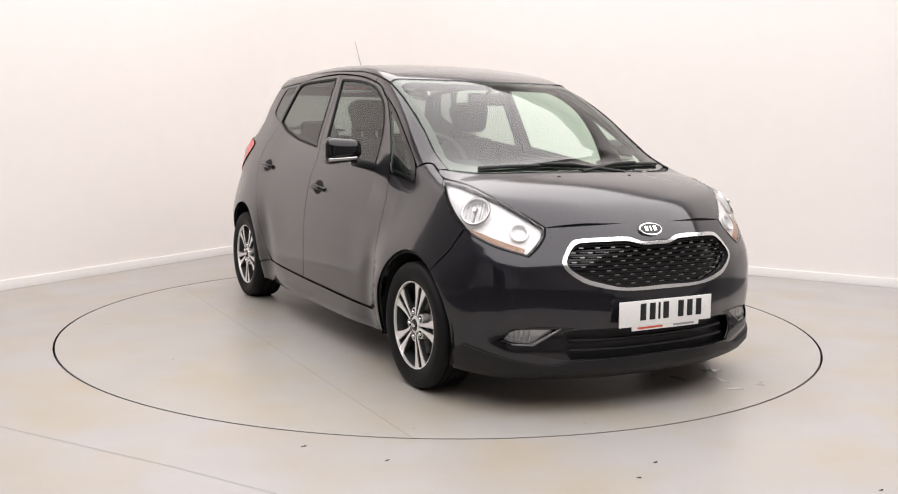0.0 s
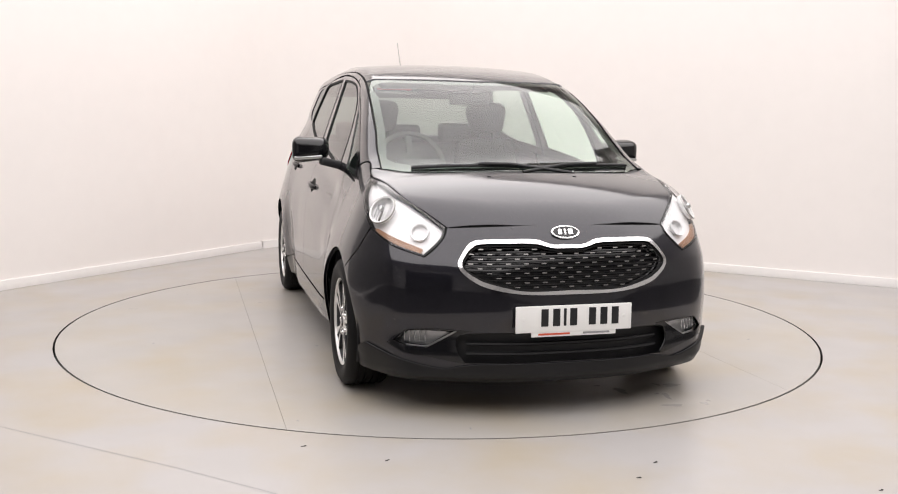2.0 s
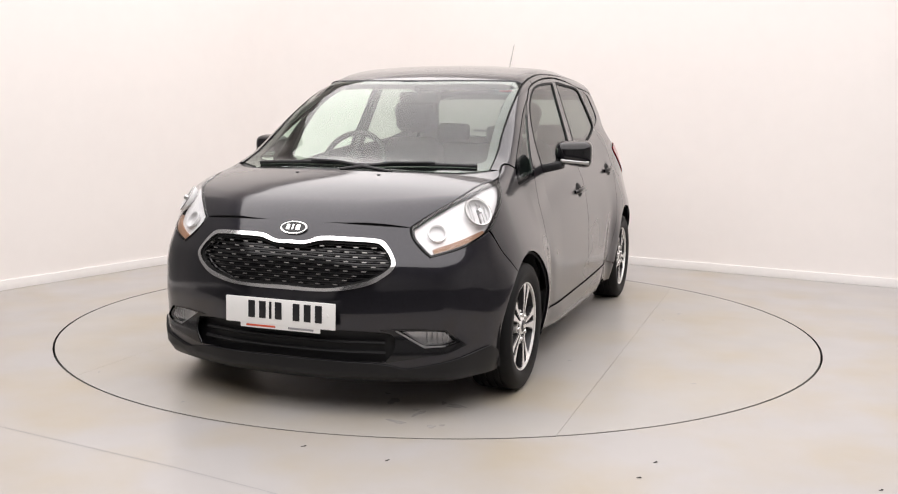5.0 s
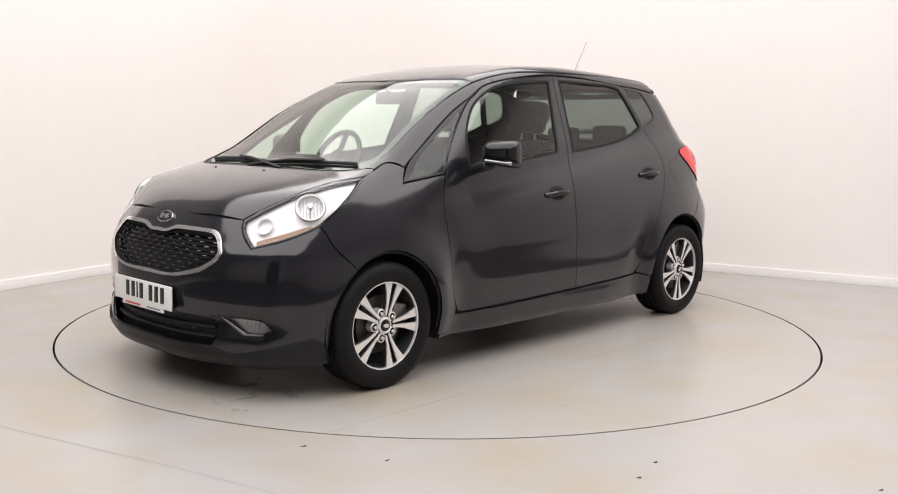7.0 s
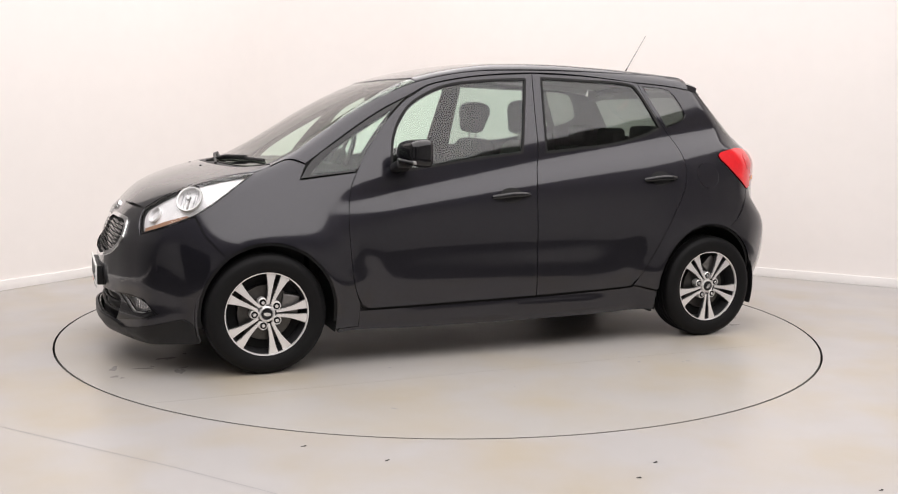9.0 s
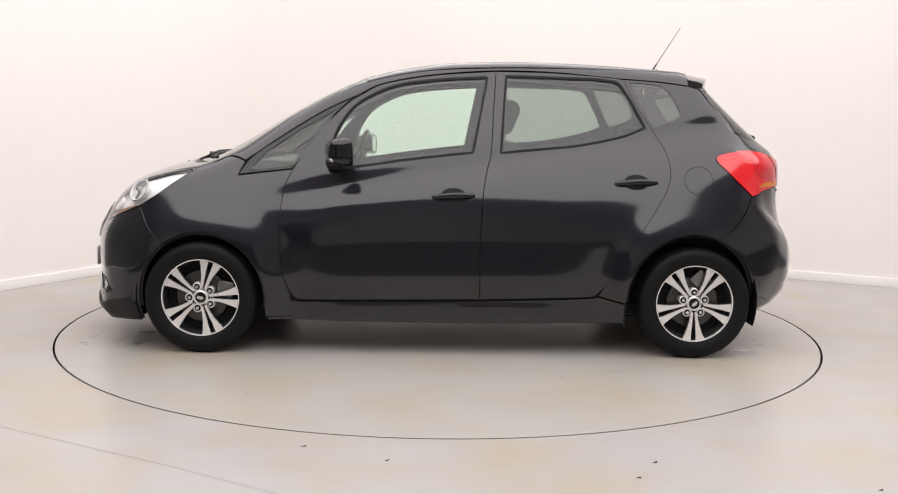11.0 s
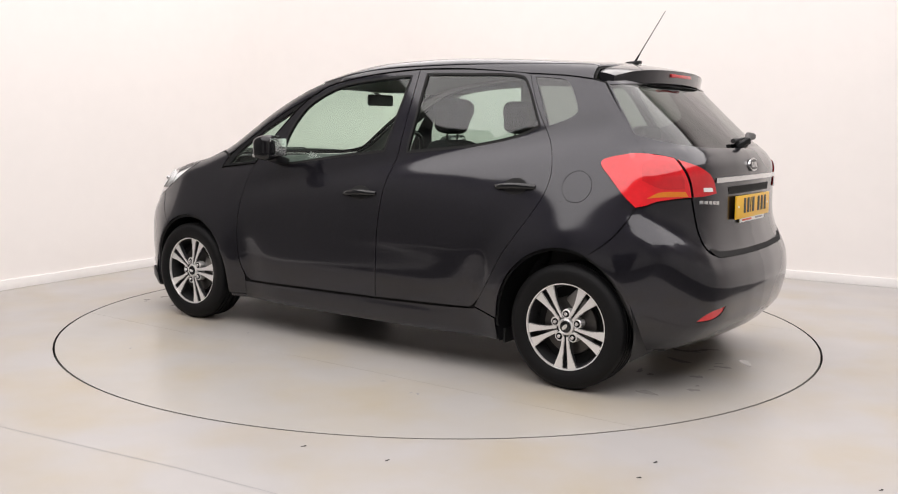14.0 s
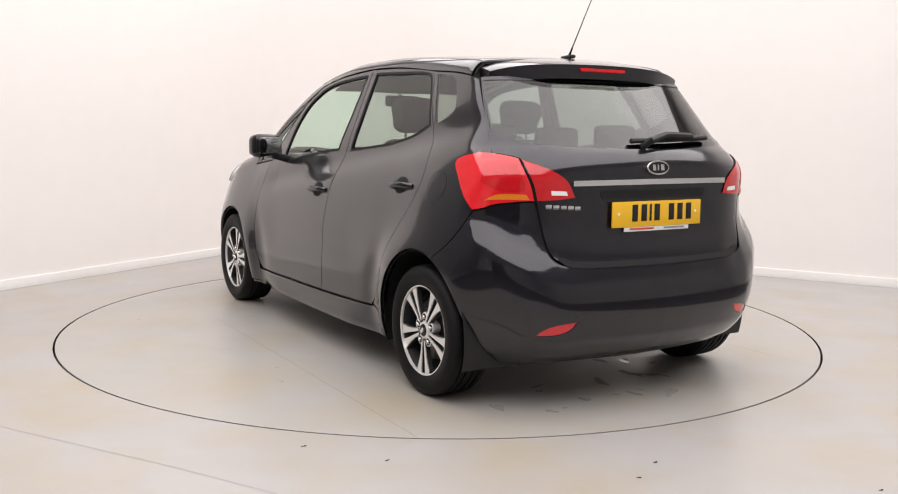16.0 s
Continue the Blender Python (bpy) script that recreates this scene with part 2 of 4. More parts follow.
# unseen dark sheets on two sides of the studio, added to darken door reflections
for a0, a1, b0, b1 in ((6.3, ROOM_A, 0, ROOM_B), (0, 6.3, 6.4, ROOM_B)):
    bm = box(a1 - a0, b1 - b0, .008, .002)
    tagged(part("added_floor", bm, APRON, None, smooth=False, m=Matrix.Translation(in_room((a0 + a1) / 2, (b0 + b1) / 2, .0045)) @ pose(0, 0, 0, 0, 0, -30)),
           "unseen dark floor sheet added to darken the car's reflections", "floor", kind="structure")
bm = bmesh.new()
bmesh.ops.create_cone(bm, cap_ends=True, segments=160, radius1=TABLE_R + .1, radius2=TABLE_R + .1, depth=.02, matrix=Matrix.Translation((0, 0, -.09)))
tagged(part("turntable_pit", bm, SLOT, None), "dark pit under the turntable", "pit", kind="structure")
bm = box(ROOM_A + .4, ROOM_B + .4, .1, 0)
tagged(part("ceiling", bm, CEILING, None, smooth=False, m=Matrix.Translation(in_room(ROOM_A / 2, ROOM_B / 2, ROOM_H + .05)) @ pose(0, 0, 0, 0, 0, -30)),
       "plain white studio ceiling", "ceiling", kind="structure")
# the dim bay behind the wide doorway
bm = box(3.6, .1, 3.2, 0)
tagged(part("bay_wall", bm, material("bay_paint", (.10, .10, .10), .8, grain=.1, scale=5), None, smooth=False,
            m=Matrix.Translation(in_room(ROOM_A / 2 + .3, ROOM_B + 2.2, 1.6)) @ pose(0, 0, 0, 0, 0, -30)), "dark wall of the bay behind the doorway", "wall", kind="structure")

turntable = new("turntable")
tagged(turntable, "round grey painted vehicle turntable flush with the floor", "turntable")


def deck_plate(y0, y1):
    """A strip of the round deck between two straight seams."""
    r = TABLE_R - .006
    y0, y1 = max(y0, -r), min(y1, r)
    a0, a1 = math.asin(y0 / r), math.asin(y1 / r)
    rim = [(r * math.cos(t), r * math.sin(t)) for t in np.linspace(a0, a1, 60)] + [(-r * math.cos(t), r * math.sin(t)) for t in np.linspace(a1, a0, 60)]
    clean = [p for i, p in enumerate(rim) if math.dist(p, rim[i - 1]) > 1e-5]
    bm = bmesh.new()
    f = bm.faces.new([bm.verts.new((x, y, 0)) for x, y in clean])
    out = bmesh.ops.extrude_face_region(bm, geom=[f])
    bmesh.ops.translate(bm, vec=(0, 0, -.06), verts=[v for v in out["geom"] if isinstance(v, bmesh.types.BMVert)])
    part("deck_plate", bm, DISC, turntable, smooth=False)


for y0, y1 in ((-3, -1.1507), (-1.1493, 1.1993), (1.2007, 3)):
    deck_plate(y0, y1)


def puddle(x, y, size, long, parent, name, mat, turn, seed):
    """A thin ragged-edged film or mark lying on the ground."""
    rnd = random.Random(seed)
    bm = bmesh.new()
    n = 18
    ph = [rnd.uniform(0, 6.28) for _ in range(3)]
    ring = []
    for i in range(n):
        t = 2 * math.pi * i / n
        r = size * (1 + .28 * math.sin(2 * t + ph[0]) + .2 * math.sin(3 * t + ph[1]) + .14 * math.sin(5 * t + ph[2]))
        ring.append(bm.verts.new((r * long * math.cos(t), r * math.sin(t), .0012)))
    bm.faces.new(ring)
    return part(name, bm, mat, parent, m=pose(x, y, 0, 0, 0, turn), smooth=False)


spots = random.Random(5)
for cx, cy, many, spread in ((-1.72, .0, 5, .13), (-1.78, .38, 6, .14), (-1.68, -.33, 4, .12), (1.72, .66, 5, .10), (1.86, .56, 4, .09), (-1.18, -.52, 4, .12)):
    for _ in range(many):
        puddle(cx + spots.gauss(0, spread), cy + spots.gauss(0, spread), spots.uniform(.008, .030), spots.uniform(1, 2.6), turntable, "water_mark", WATER, spots.uniform(0, 180), spots.random())
for _ in range(24):
    r, t = 2.15 * math.sqrt(spots.uniform(.05, 1)), spots.uniform(0, 6.28)
    puddle(r * math.cos(t), r * math.sin(t), spots.uniform(.003, .006), spots.uniform(1, 4), turntable, "scuff_mark", INK_GREY, spots.uniform(0, 180), spots.random())
for x, y in ((-.509, -2.334), (-.184, -2.477), (.803, -2.463), (.71, -2.618), (1.523, -2.709)):
    tagged(puddle(x, y, .006, 1.6, None, "floor_speck", SLOT, 40, x), "small dark speck on the grey floor", "speck")
bm = bmesh.new()
crack = [(-3.6, -1.18), (-2.6, -1.70), (-1.747, -2.148), (-1.323, -2.369), (-.945, -2.565), (-.538, -2.799), (.4, -3.33), (1.4, -3.9)]
low = [bm.verts.new((x, y, .0008)) for x, y in crack]
high = [bm.verts.new((x + .0012, y + .0024, .0008)) for x, y in crack]
for i in range(len(crack) - 1):
    bm.faces.new((low[i], low[i + 1], high[i + 1], high[i]))
tagged(part("floor_crack", bm, INK_GREY, None, smooth=False), "fine straight joint line in the grey floor", "joint", kind="structure")


# ---- the car's outer surface, as a smooth solid in the car's own space: x ahead, y to its left, z up ----
def spline(xs, ys):
    """A smooth curve through the knots, without overshoot, that runs on straight past its ends."""
    xs, ys = np.array(xs, float), np.array(ys, float)
    if xs[0] > xs[-1]:
        xs, ys = xs[::-1], ys[::-1]
    h, d = np.diff(xs), np.diff(ys) / np.diff(xs)
    m = np.zeros(len(xs))
    m[0], m[-1] = d[0], d[-1]
    for i in range(1, len(xs) - 1):
        if d[i - 1] * d[i] > 0:
            w1, w2 = 2 * h[i] + h[i - 1], h[i] + 2 * h[i - 1]
            m[i] = (w1 + w2) / (w1 / d[i - 1] + w2 / d[i])

    def curve(x):
        x = np.asarray(x, float)
        i = np.clip(np.searchsorted(xs, x) - 1, 0, len(xs) - 2)
        t = (x - xs[i]) / h[i]
        u = np.clip(t, 0, 1)
        y = (ys[i] * (1 + 2 * u) * (1 - u) ** 2 + ys[i + 1] * u * u * (3 - 2 * u)
             + h[i] * (m[i] * u * (1 - u) ** 2 - m[i + 1] * u * u * (1 - u)))
        return y + np.where(t < 0, m[0] * t * h[i], 0) + np.where(t > 1, m[-1] * (t - 1) * h[i], 0)
    return curve


belt_z = spline([-1.9, -1.6, -1.3, -1.07, -.87, -.54, -.15, .2, .46, .83, 1.1, 1.35, 1.9],
                [1.24, 1.25, 1.25, 1.2, 1.15, 1.10, 1.055, 1.02, .994, .976, .965, .955, .80])
lower_w = spline([.10, .2, .3, .45, .6, .8, 1.0, 1.3], [.790, .820, .843, .860, .863, .85, .84, .80])
hollow = spline([.12, .155, .2, .25, .3, .45, .6, .7, .8, 1.0], [.0, .044, .047, .031, .013, -.008, -.018, -.016, -.008, 0])  # doors drawn in above a proud sill
lower_dx = spline([-1.95, -1.75, -1.6, -1.3, -.9, 0, .9, 1.3, 1.5, 1.7, 1.9, 2.1],
                  [-.13, -.05, -.03, 0, 0, 0, 0, .008, -.008, -.05, -.12, -.24])
upper_dx = spline([-1.8, -1.5, -1.2, -.8, 0, .8, 1.1, 1.4, 1.8], [-.05, 0, .004, -.002, 0, -.008, -.02, -.018, -.10])
roof_z = spline([-1.9, -1.56, -1.42, -1.08, -.74, -.4, -.05, .29, .47, .64, .816, .99, 1.17, 1.28, 1.36, 1.47, 1.65, 1.8, 1.9, 1.95, 2.05],
                [1.47, 1.508, 1.53, 1.559, 1.579, 1.588, 1.578, 1.532, 1.487, 1.421, 1.336, 1.236, 1.126, 1.06, 1.032, 1.005, .955, .89, .822, .76, .5])
crown = spline([-1.5, 0, .5, .8, 1.1, 1.3, 1.5, 1.9], [.08, .08, .09, .14, .18, .11, .10, .15])
nose_x = spline([.10, .14, .2, .26, .35, .45, .55, .63, .70, .77, .82, .95], [1.95, 1.985, 2.04, 2.04, 2.03, 2.038, 2.035, 2.018, 1.98, 1.935, 1.90, 1.80])
nose_drop = spline([0, .15, .26, .46, .6, .7, .8, .88], [0, .004, .016, .072, .13, .185, .29, .45])
tail_x = spline([.16, .2, .26, .34, .47, .55, .62, .69, .78, .92, 1.04, 1.10, 1.14, 1.43, 1.55],
                [-1.74, -1.80, -1.89, -1.945, -1.962, -1.953, -1.926, -1.893, -1.876, -1.872, -1.868, -1.845, -1.80, -1.462, -1.33])
tail_drop = spline([0, .15, .26, .43, .55, .64, .72, .80, .88], [0, .004, .012, .03, .058, .11, .19, .29, .45])
tail_wrap = spline([.3, .45, .62, .85, 1.0, 1.15, 1.43], [1.1, .85, .80, 1, 1, 1.65, 1.15])
shelf_rise = spline([0, .48, .58, .68, .78, .88], [0, 0, .02, .07, .15, .20])  # the bumper's shelf climbs to the lamps
HUBS = (1.3075, -1.3075)


def larger(a, b, k):
    h = np.maximum(k - np.abs(a - b), 0) / k
    return np.maximum(a, b) + h * h * k / 4


def ease(v, a, b):
    t = np.clip((v - a) / (b - a), 0, 1)
    return t * t * (3 - 2 * t)


def half_width(x, z):
    belt = belt_z(x)
    d = belt - z
    upper = .742 - .36 * (z - 1.05) + upper_dx(x)
    shoulder = upper + .07 * (d + np.sqrt(d * d + .0004)) / 2
    lower = lower_w(z) + lower_dx(x)
    lower = lower + .75 * hollow(z) * ease(x, -.95, -.45) * ease(x, .95, .5)
    for hub, size in ((HUBS[0], .036), (HUBS[1], .034)):
        r = np.hypot(x - hub, z - .295)
        up = ease((z - .295) / np.maximum(r, .05), .35, 1.0)
        fall = np.where(r < .355, .09, .092 + .10 * up)
        lower = lower + size * np.exp(-((r - .355) / fall) ** 2) - .006 * np.exp(-((r - .545) / .07) ** 2) * (1 - up) * ease(z, .15, .4)
    # a crease that climbs along the doors
    crease = .835 + .165 * (.5 - x)
    e = (z - crease) / .07
    low = -larger(-lower, -shoulder, .09) - .013 * np.exp(-(e - .9) ** 2) * np.clip((1.0 - x) * 3, 0, 1)
    return low


def solid(x, y, z):
    """Below zero inside the car."""
    a = np.abs(y)
    side = (a - half_width(x, z)) * .97
    top = (z - roof_z(x) + crown(x) * a * a) * np.where(x > .3, .86, .99)
    front = (x - nose_x(z) + nose_drop(a)) * .95
    lift = shelf_rise(a) * ease(z, .25, .66) * ease(z, 1.16, .84)
    back = (tail_x(z - lift) + tail_drop(a) * tail_wrap(z) - x) * np.where(z > 1.1, .66, .95)
    f = larger(top, side, .06)
    f = larger(f, front, .05)
    f = larger(f, back, .05)
    return larger(f, .15 - z, .04)


def meet(o, d, length=2.6, n=130):
    """Where rays from o along d first enter the solid; past the silhouette the nearest approach."""
    s = np.linspace(0, length, n)
    p = o[:, None, :] + d[:, None, :] * s[None, :, None]
    f = solid(p[..., 0], p[..., 1], p[..., 2])
    inside = f < 0
    first = np.where(inside.any(1), inside.argmax(1), f.argmin(1))
    hi, lo = s[first], s[np.maximum(first - 1, 0)]
    lo = np.where(inside.any(1), lo, hi)
    for _ in range(18):
        mid = (lo + hi) / 2
        q = o + d * mid[:, None]
        within = solid(q[:, 0], q[:, 1], q[:, 2]) < 0
        hi, lo = np.where(within, mid, hi), np.where(within, lo, mid)
    return o + d * hi[:, None]


def slope(p):
    e, g = 1e-3, []
    for i in range(3):
        q, r = p.copy(), p.copy()
        q[:, i] += e
        r[:, i] -= e
        g.append(solid(*q.T) - solid(*r.T))
    g = np.stack(g, 1)
    return g / np.maximum(np.linalg.norm(g, axis=1), 1e-9)[:, None]


def rays(view, uv):
    """Rays that lay a flat outline on the car: side (x, z), top (x, y), front or back (angle in degrees about an upright axis, z)."""
    u, v = uv[:, 0], uv[:, 1]
    one, zero = np.ones(len(uv)), np.zeros(len(uv))
    if view == "side":
        return np.stack([u, 1.4 * one, v], 1), np.stack([zero, -one, zero], 1)
    if view == "top":
        return np.stack([u, v, 2.2 * one], 1), np.stack([zero, zero, -one], 1)
    if view == "rail":  # seen from above at 45 degrees: (x, (z - y) / root 2)
        c = (2.2 - v * 1.41421) / 2
        return np.stack([u, c + 0.0, 2.2 - c], 1) + np.array([0, .1, .1]), np.stack([zero, -.70711 * one, -.70711 * one], 1)
    a, sign, cx = np.radians(u), (1 if view == "front" else -1), (.9 if view == "front" else -.9)
    out = np.stack([sign * np.cos(a), np.sin(a), zero], 1)
    return np.stack([cx * one, zero, v], 1) + out * 1.7, -out


def flat(view, uv):
    """View coordinates in metres."""
    uv = np.array(uv, float)[:, :2].copy()
    if view in ("front", "back"):
        uv[:, 0] *= .0185
    return uv


def on_car(view, uv):
    o, d = rays(view, np.array(uv, float)[:, :2])
    return meet(o, d)


def seen_in(view, p):
    """Places on the car as coordinates of a view."""
    x, y, z = p.T
    if view == "side":
        return np.stack([x, z], 1)
    if view == "top":
        return np.stack([x, y], 1)
    if view == "rail":
        return np.stack([x, (z - y) * .70711], 1)
    s, cx = (1, .9) if view == "front" else (-1, -.9)
    return np.stack([np.degrees(np.arctan2(y, (x - cx) * s)), z], 1)


def carry(view, uv, other):
    return [tuple(r) for r in seen_in(other, on_car(view, uv))]


def outline(view, pts, step=.014):
    """A closed smooth outline through the points; a third value of 1 marks a sharp corner."""
    sharp = [len(p) > 2 for p in pts]
    p = flat(view, [q[:2] for q in pts])
    n, out = len(p), []
    for i in range(n):
        a, b = p[i], p[(i + 1) % n]
        before = p[i - 1] if not sharp[i] else 2 * a - b
        after = p[(i + 2) % n] if not sharp[(i + 1) % n] else 2 * b - a
        size = np.linalg.norm(b - a)
        ta, tb = (b - before), (after - a)
        ta = ta / max(np.linalg.norm(ta), 1e-9) * size
        tb = tb / max(np.linalg.norm(tb), 1e-9) * size
        k = max(int(math.ceil(size / step)), 1)
        for t in np.arange(k) / k:
            out.append(a * (1 + 2 * t) * (1 - t) ** 2 + b * t * t * (3 - 2 * t) + ta * t * (1 - t) ** 2 - tb * t * t * (1 - t))
    return np.array(out)


def within(p, poly):
    x, y = p[:, 0][:, None], p[:, 1][:, None]
    x0, y0 = poly[:, 0][None], poly[:, 1][None]
    x1, y1 = np.roll(poly[:, 0], -1)[None], np.roll(poly[:, 1], -1)[None]
    hit = ((y0 > y) != (y1 > y)) & (x < (x1 - x0) * (y - y0) / np.where(y1 == y0, 1e-12, y1 - y0) + x0)
    return hit.sum(1) % 2 == 1


def turned(poly):
    a = np.sum(poly[:, 0] * np.roll(poly[:, 1], -1) - poly[:, 1] * np.roll(poly[:, 0], -1))
    return poly if a > 0 else poly[::-1]


def shrunk(poly, g):
    """The outline drawn in by g (out where g is below zero)."""
    d = np.roll(poly, -1, 0) - np.roll(poly, 1, 0)
    d /= np.maximum(np.linalg.norm(d, axis=1), 1e-9)[:, None]
    return poly + np.stack([-d[:, 1], d[:, 0]], 1) * g


SEALS = []


def skin(name, view, pts, mat, parent, label="", holes=(), off=0.0, rim=.012, gap=.0022, cell=.03, twin=False, seal=True, edge_only=None):
    """A sheet of the car's surface inside an outline, less the holes, with its edges turned in. twin: also on the other side."""
    from mathutils.geometry import delaunay_2d_cdt
    loops = [shrunk(turned(outline(view, pts)), gap)] + [shrunk(turned(outline(view, h)), -gap * .4) for h in holes]
    if edge_only:
        loops.append(shrunk(loops[0], edge_only))
    lo, hi = loops[0].min(0), loops[0].max(0)
    gx, gy = np.meshgrid(np.arange(lo[0] + cell / 2, hi[0], cell), np.arange(lo[1] + cell / 2, hi[1], cell))
    gx[1::2] += cell / 2
    grid = np.stack([gx.ravel(), gy.ravel()], 1)
    border = np.concatenate(loops)
    keep = within(grid, loops[0])
    for h in loops[1:]:
        keep &= ~within(grid, h)
    grid = grid[keep]
    if len(grid):
        near = np.sqrt(((grid[:, None] - border[None]) ** 2).sum(2)).min(1)
        grid = grid[near > cell * .45]
    pts2, edges, at = [], [], 0
    for l in loops:
        edges += [(at + i, at + (i + 1) % len(l)) for i in range(len(l))]
        at += len(l)
    allp = np.concatenate([border, grid])
    vs, _, fs, *_ = delaunay_2d_cdt([Vector(p) for p in allp], edges, [], 0, 1e-6)
    vs = np.array([tuple(v) for v in vs])
    tri = np.array([tuple(f) for f in fs])
    mid = vs[tri].mean(1)
    ok = within(mid, loops[0])
    for h in loops[1:]:
        ok &= ~within(mid, h)
    tri = tri[ok]
    q = vs[tri]
    area = (q[:, 1, 0] - q[:, 0, 0]) * (q[:, 2, 1] - q[:, 0, 1]) - (q[:, 1, 1] - q[:, 0, 1]) * (q[:, 2, 0] - q[:, 0, 0])
    tri[area < 0] = tri[area < 0][:, ::-1]

    def place(uv):
        uv = uv.copy()
        if view in ("front", "back"):
            uv[:, 0] /= .0185
        p = on_car(view, uv)
        return p, slope(p)
    p, nor = place(vs)
    p = p + nor * off
    a, b, c = p[tri[:, 0]], p[tri[:, 1]], p[tri[:, 2]]
    if np.einsum("ij,ij->i", np.cross(b - a, c - a), nor[tri[:, 0]]).sum() < 0:
        tri = tri[:, ::-1]
    verts, normals, faces = list(p), list(nor), [tuple(t) for t in tri]
    for l in loops:
        lp, ln = place(l)
        top = lp + ln * off
        low = top - ln * rim
        side = np.cross(np.roll(lp, -1, 0) - np.roll(lp, 1, 0), ln)
        side /= np.maximum(np.linalg.norm(side, axis=1), 1e-9)[:, None]
        s, n = len(verts), len(l)
        verts += list(top) + list(low)
        normals += list(ln) + list(side)
        faces += [(s + i, s + n + i, s + n + (i + 1) % n, s + (i + 1) % n) for i in range(n)]
        if seal:
            inn, out = place(shrunk(l, .008))[0], place(shrunk(l, -.012))[0]
            SEALS.append((inn - ln * .013 + ln * off, out - ln * .013 + ln * off))
            if twin:
                flip = np.array([1, -1, 1])
                SEALS.append(((inn - ln * .013 + ln * off) * flip, (out - ln * .013 + ln * off) * flip))
    ob = mesh_object(name, verts, faces, mat, parent, label, normals)
    if twin:
        return ob, mirrored(ob, parent)
    return ob


def arch(cx, a, b, t0, t1, n=14, cz=.295):
    return [(cx + a * math.cos(radians(t)), cz + b * math.sin(radians(t))) for t in np.linspace(t0, t1, n)]


# ---- the car: outlines of its panels ----
DOOR_FRONT = [(.829, .978, 1), (.865, .898), (.889, .749), (.886, .567), (.867, .413), (.826, .318), (.787, .290, 1)]
PILLAR_B = [(-.245, 1.510, 1), (-.230, 1.277), (-.218, 1.064), (-.196, .976), (-.178, .859), (-.167, .619), (-.166, .304, 1)]
DOOR_TOP_F = [(.827, .978, 1), (.772, 1.073), (.658, 1.217), (.540, 1.336), (.473, 1.376, 1), (.389, 1.424), (.235, 1.461), (.049, 1.488), (-.245, 1.510, 1)]
DOOR_TOP_R = [(-.245, 1.510, 1), (-.569, 1.505), (-.89, 1.483), (-.935, 1.475, 1)]
DOOR_REAR = [(-.935, 1.475, 1), (-.995, 1.348), (-1.084, 1.204), (-1.143, 1.104), (-1.169, .994), (-1.146, .891), (-1.076, .772), (-.964, .606),
             (-.894, .484), (-.825, .374), (-.768, .322, 1)]
GLASS_F = [(.637, .985, 1), (.607, 1.157), (.537, 1.280), (.454, 1.350), (.295, 1.420), (.079, 1.454), (-.193, 1.473, 1), (-.118, 1.080, 1), (.216, 1.039), (.520, .995)]
GLASS_R = [(-.304, 1.481, 1), (-.569, 1.475), (-.885, 1.459), (-.936, 1.408), (-1.039, 1.221, 1), (-.919, 1.173), (-.693, 1.125), (-.481, 1.101), (-.276, 1.080, 1)]
GLASS_Q = [(-.965, 1.461, 1), (-1.133, 1.444), (-1.178, 1.411), (-1.236, 1.305), (-1.229, 1.281), (-1.189, 1.254), (-1.090, 1.221, 1)]
GLASS_A = [(1.060, .965, 1), (.975, 1.058), (.811, 1.172), (.610, 1.291, 1), (.699, 1.140), (.829, .993, 1)]
TAIL_LAMP = [(55.8, 1.055), (54.0, 1.082), (47.0, 1.104), (41.0, 1.096), (37.6, 1.083), (31.0, 1.043), (26.8, .997), (24.6, .924, 1), (28.8, .915),
             (37.3, .907), (43.1, .892), (45.8, .874), (48.3, .864, 1), (50.8, .915), (53.8, .996)]
REAR_GLASS = [(52.0, 1.420, 1), (49.4, 1.318), (46.2, 1.190, 1), (40, 1.164), (32.6, 1.143), (20.2, 1.132), (0, 1.129)]
HEADLAMP = [(28.4, .793, 1), (34.0, .852), (40.8, .908), (49.5, .954), (59.0, .974, 1), (55.8, .914), (51.1, .832), (47.1, .774, 1), (43.4, .744), (38.5, .710),
            (32.1, .676, 1), (30.4, .708), (28.6, .753)]


def both(pts):
    """A half outline and its mirror image, joined into a closed one."""
    return list(pts) + [(p[0], -p[1], *p[2:]) for p in pts[::-1] if abs(p[1]) > 1e-6]


def both_turned(pts):
    return list(pts) + [(-p[0], *p[1:]) for p in pts[::-1] if abs(p[0]) > 1e-6]


car = new("car")
tagged(car, "dark grey metallic five-door compact car parked on the turntable", "car")

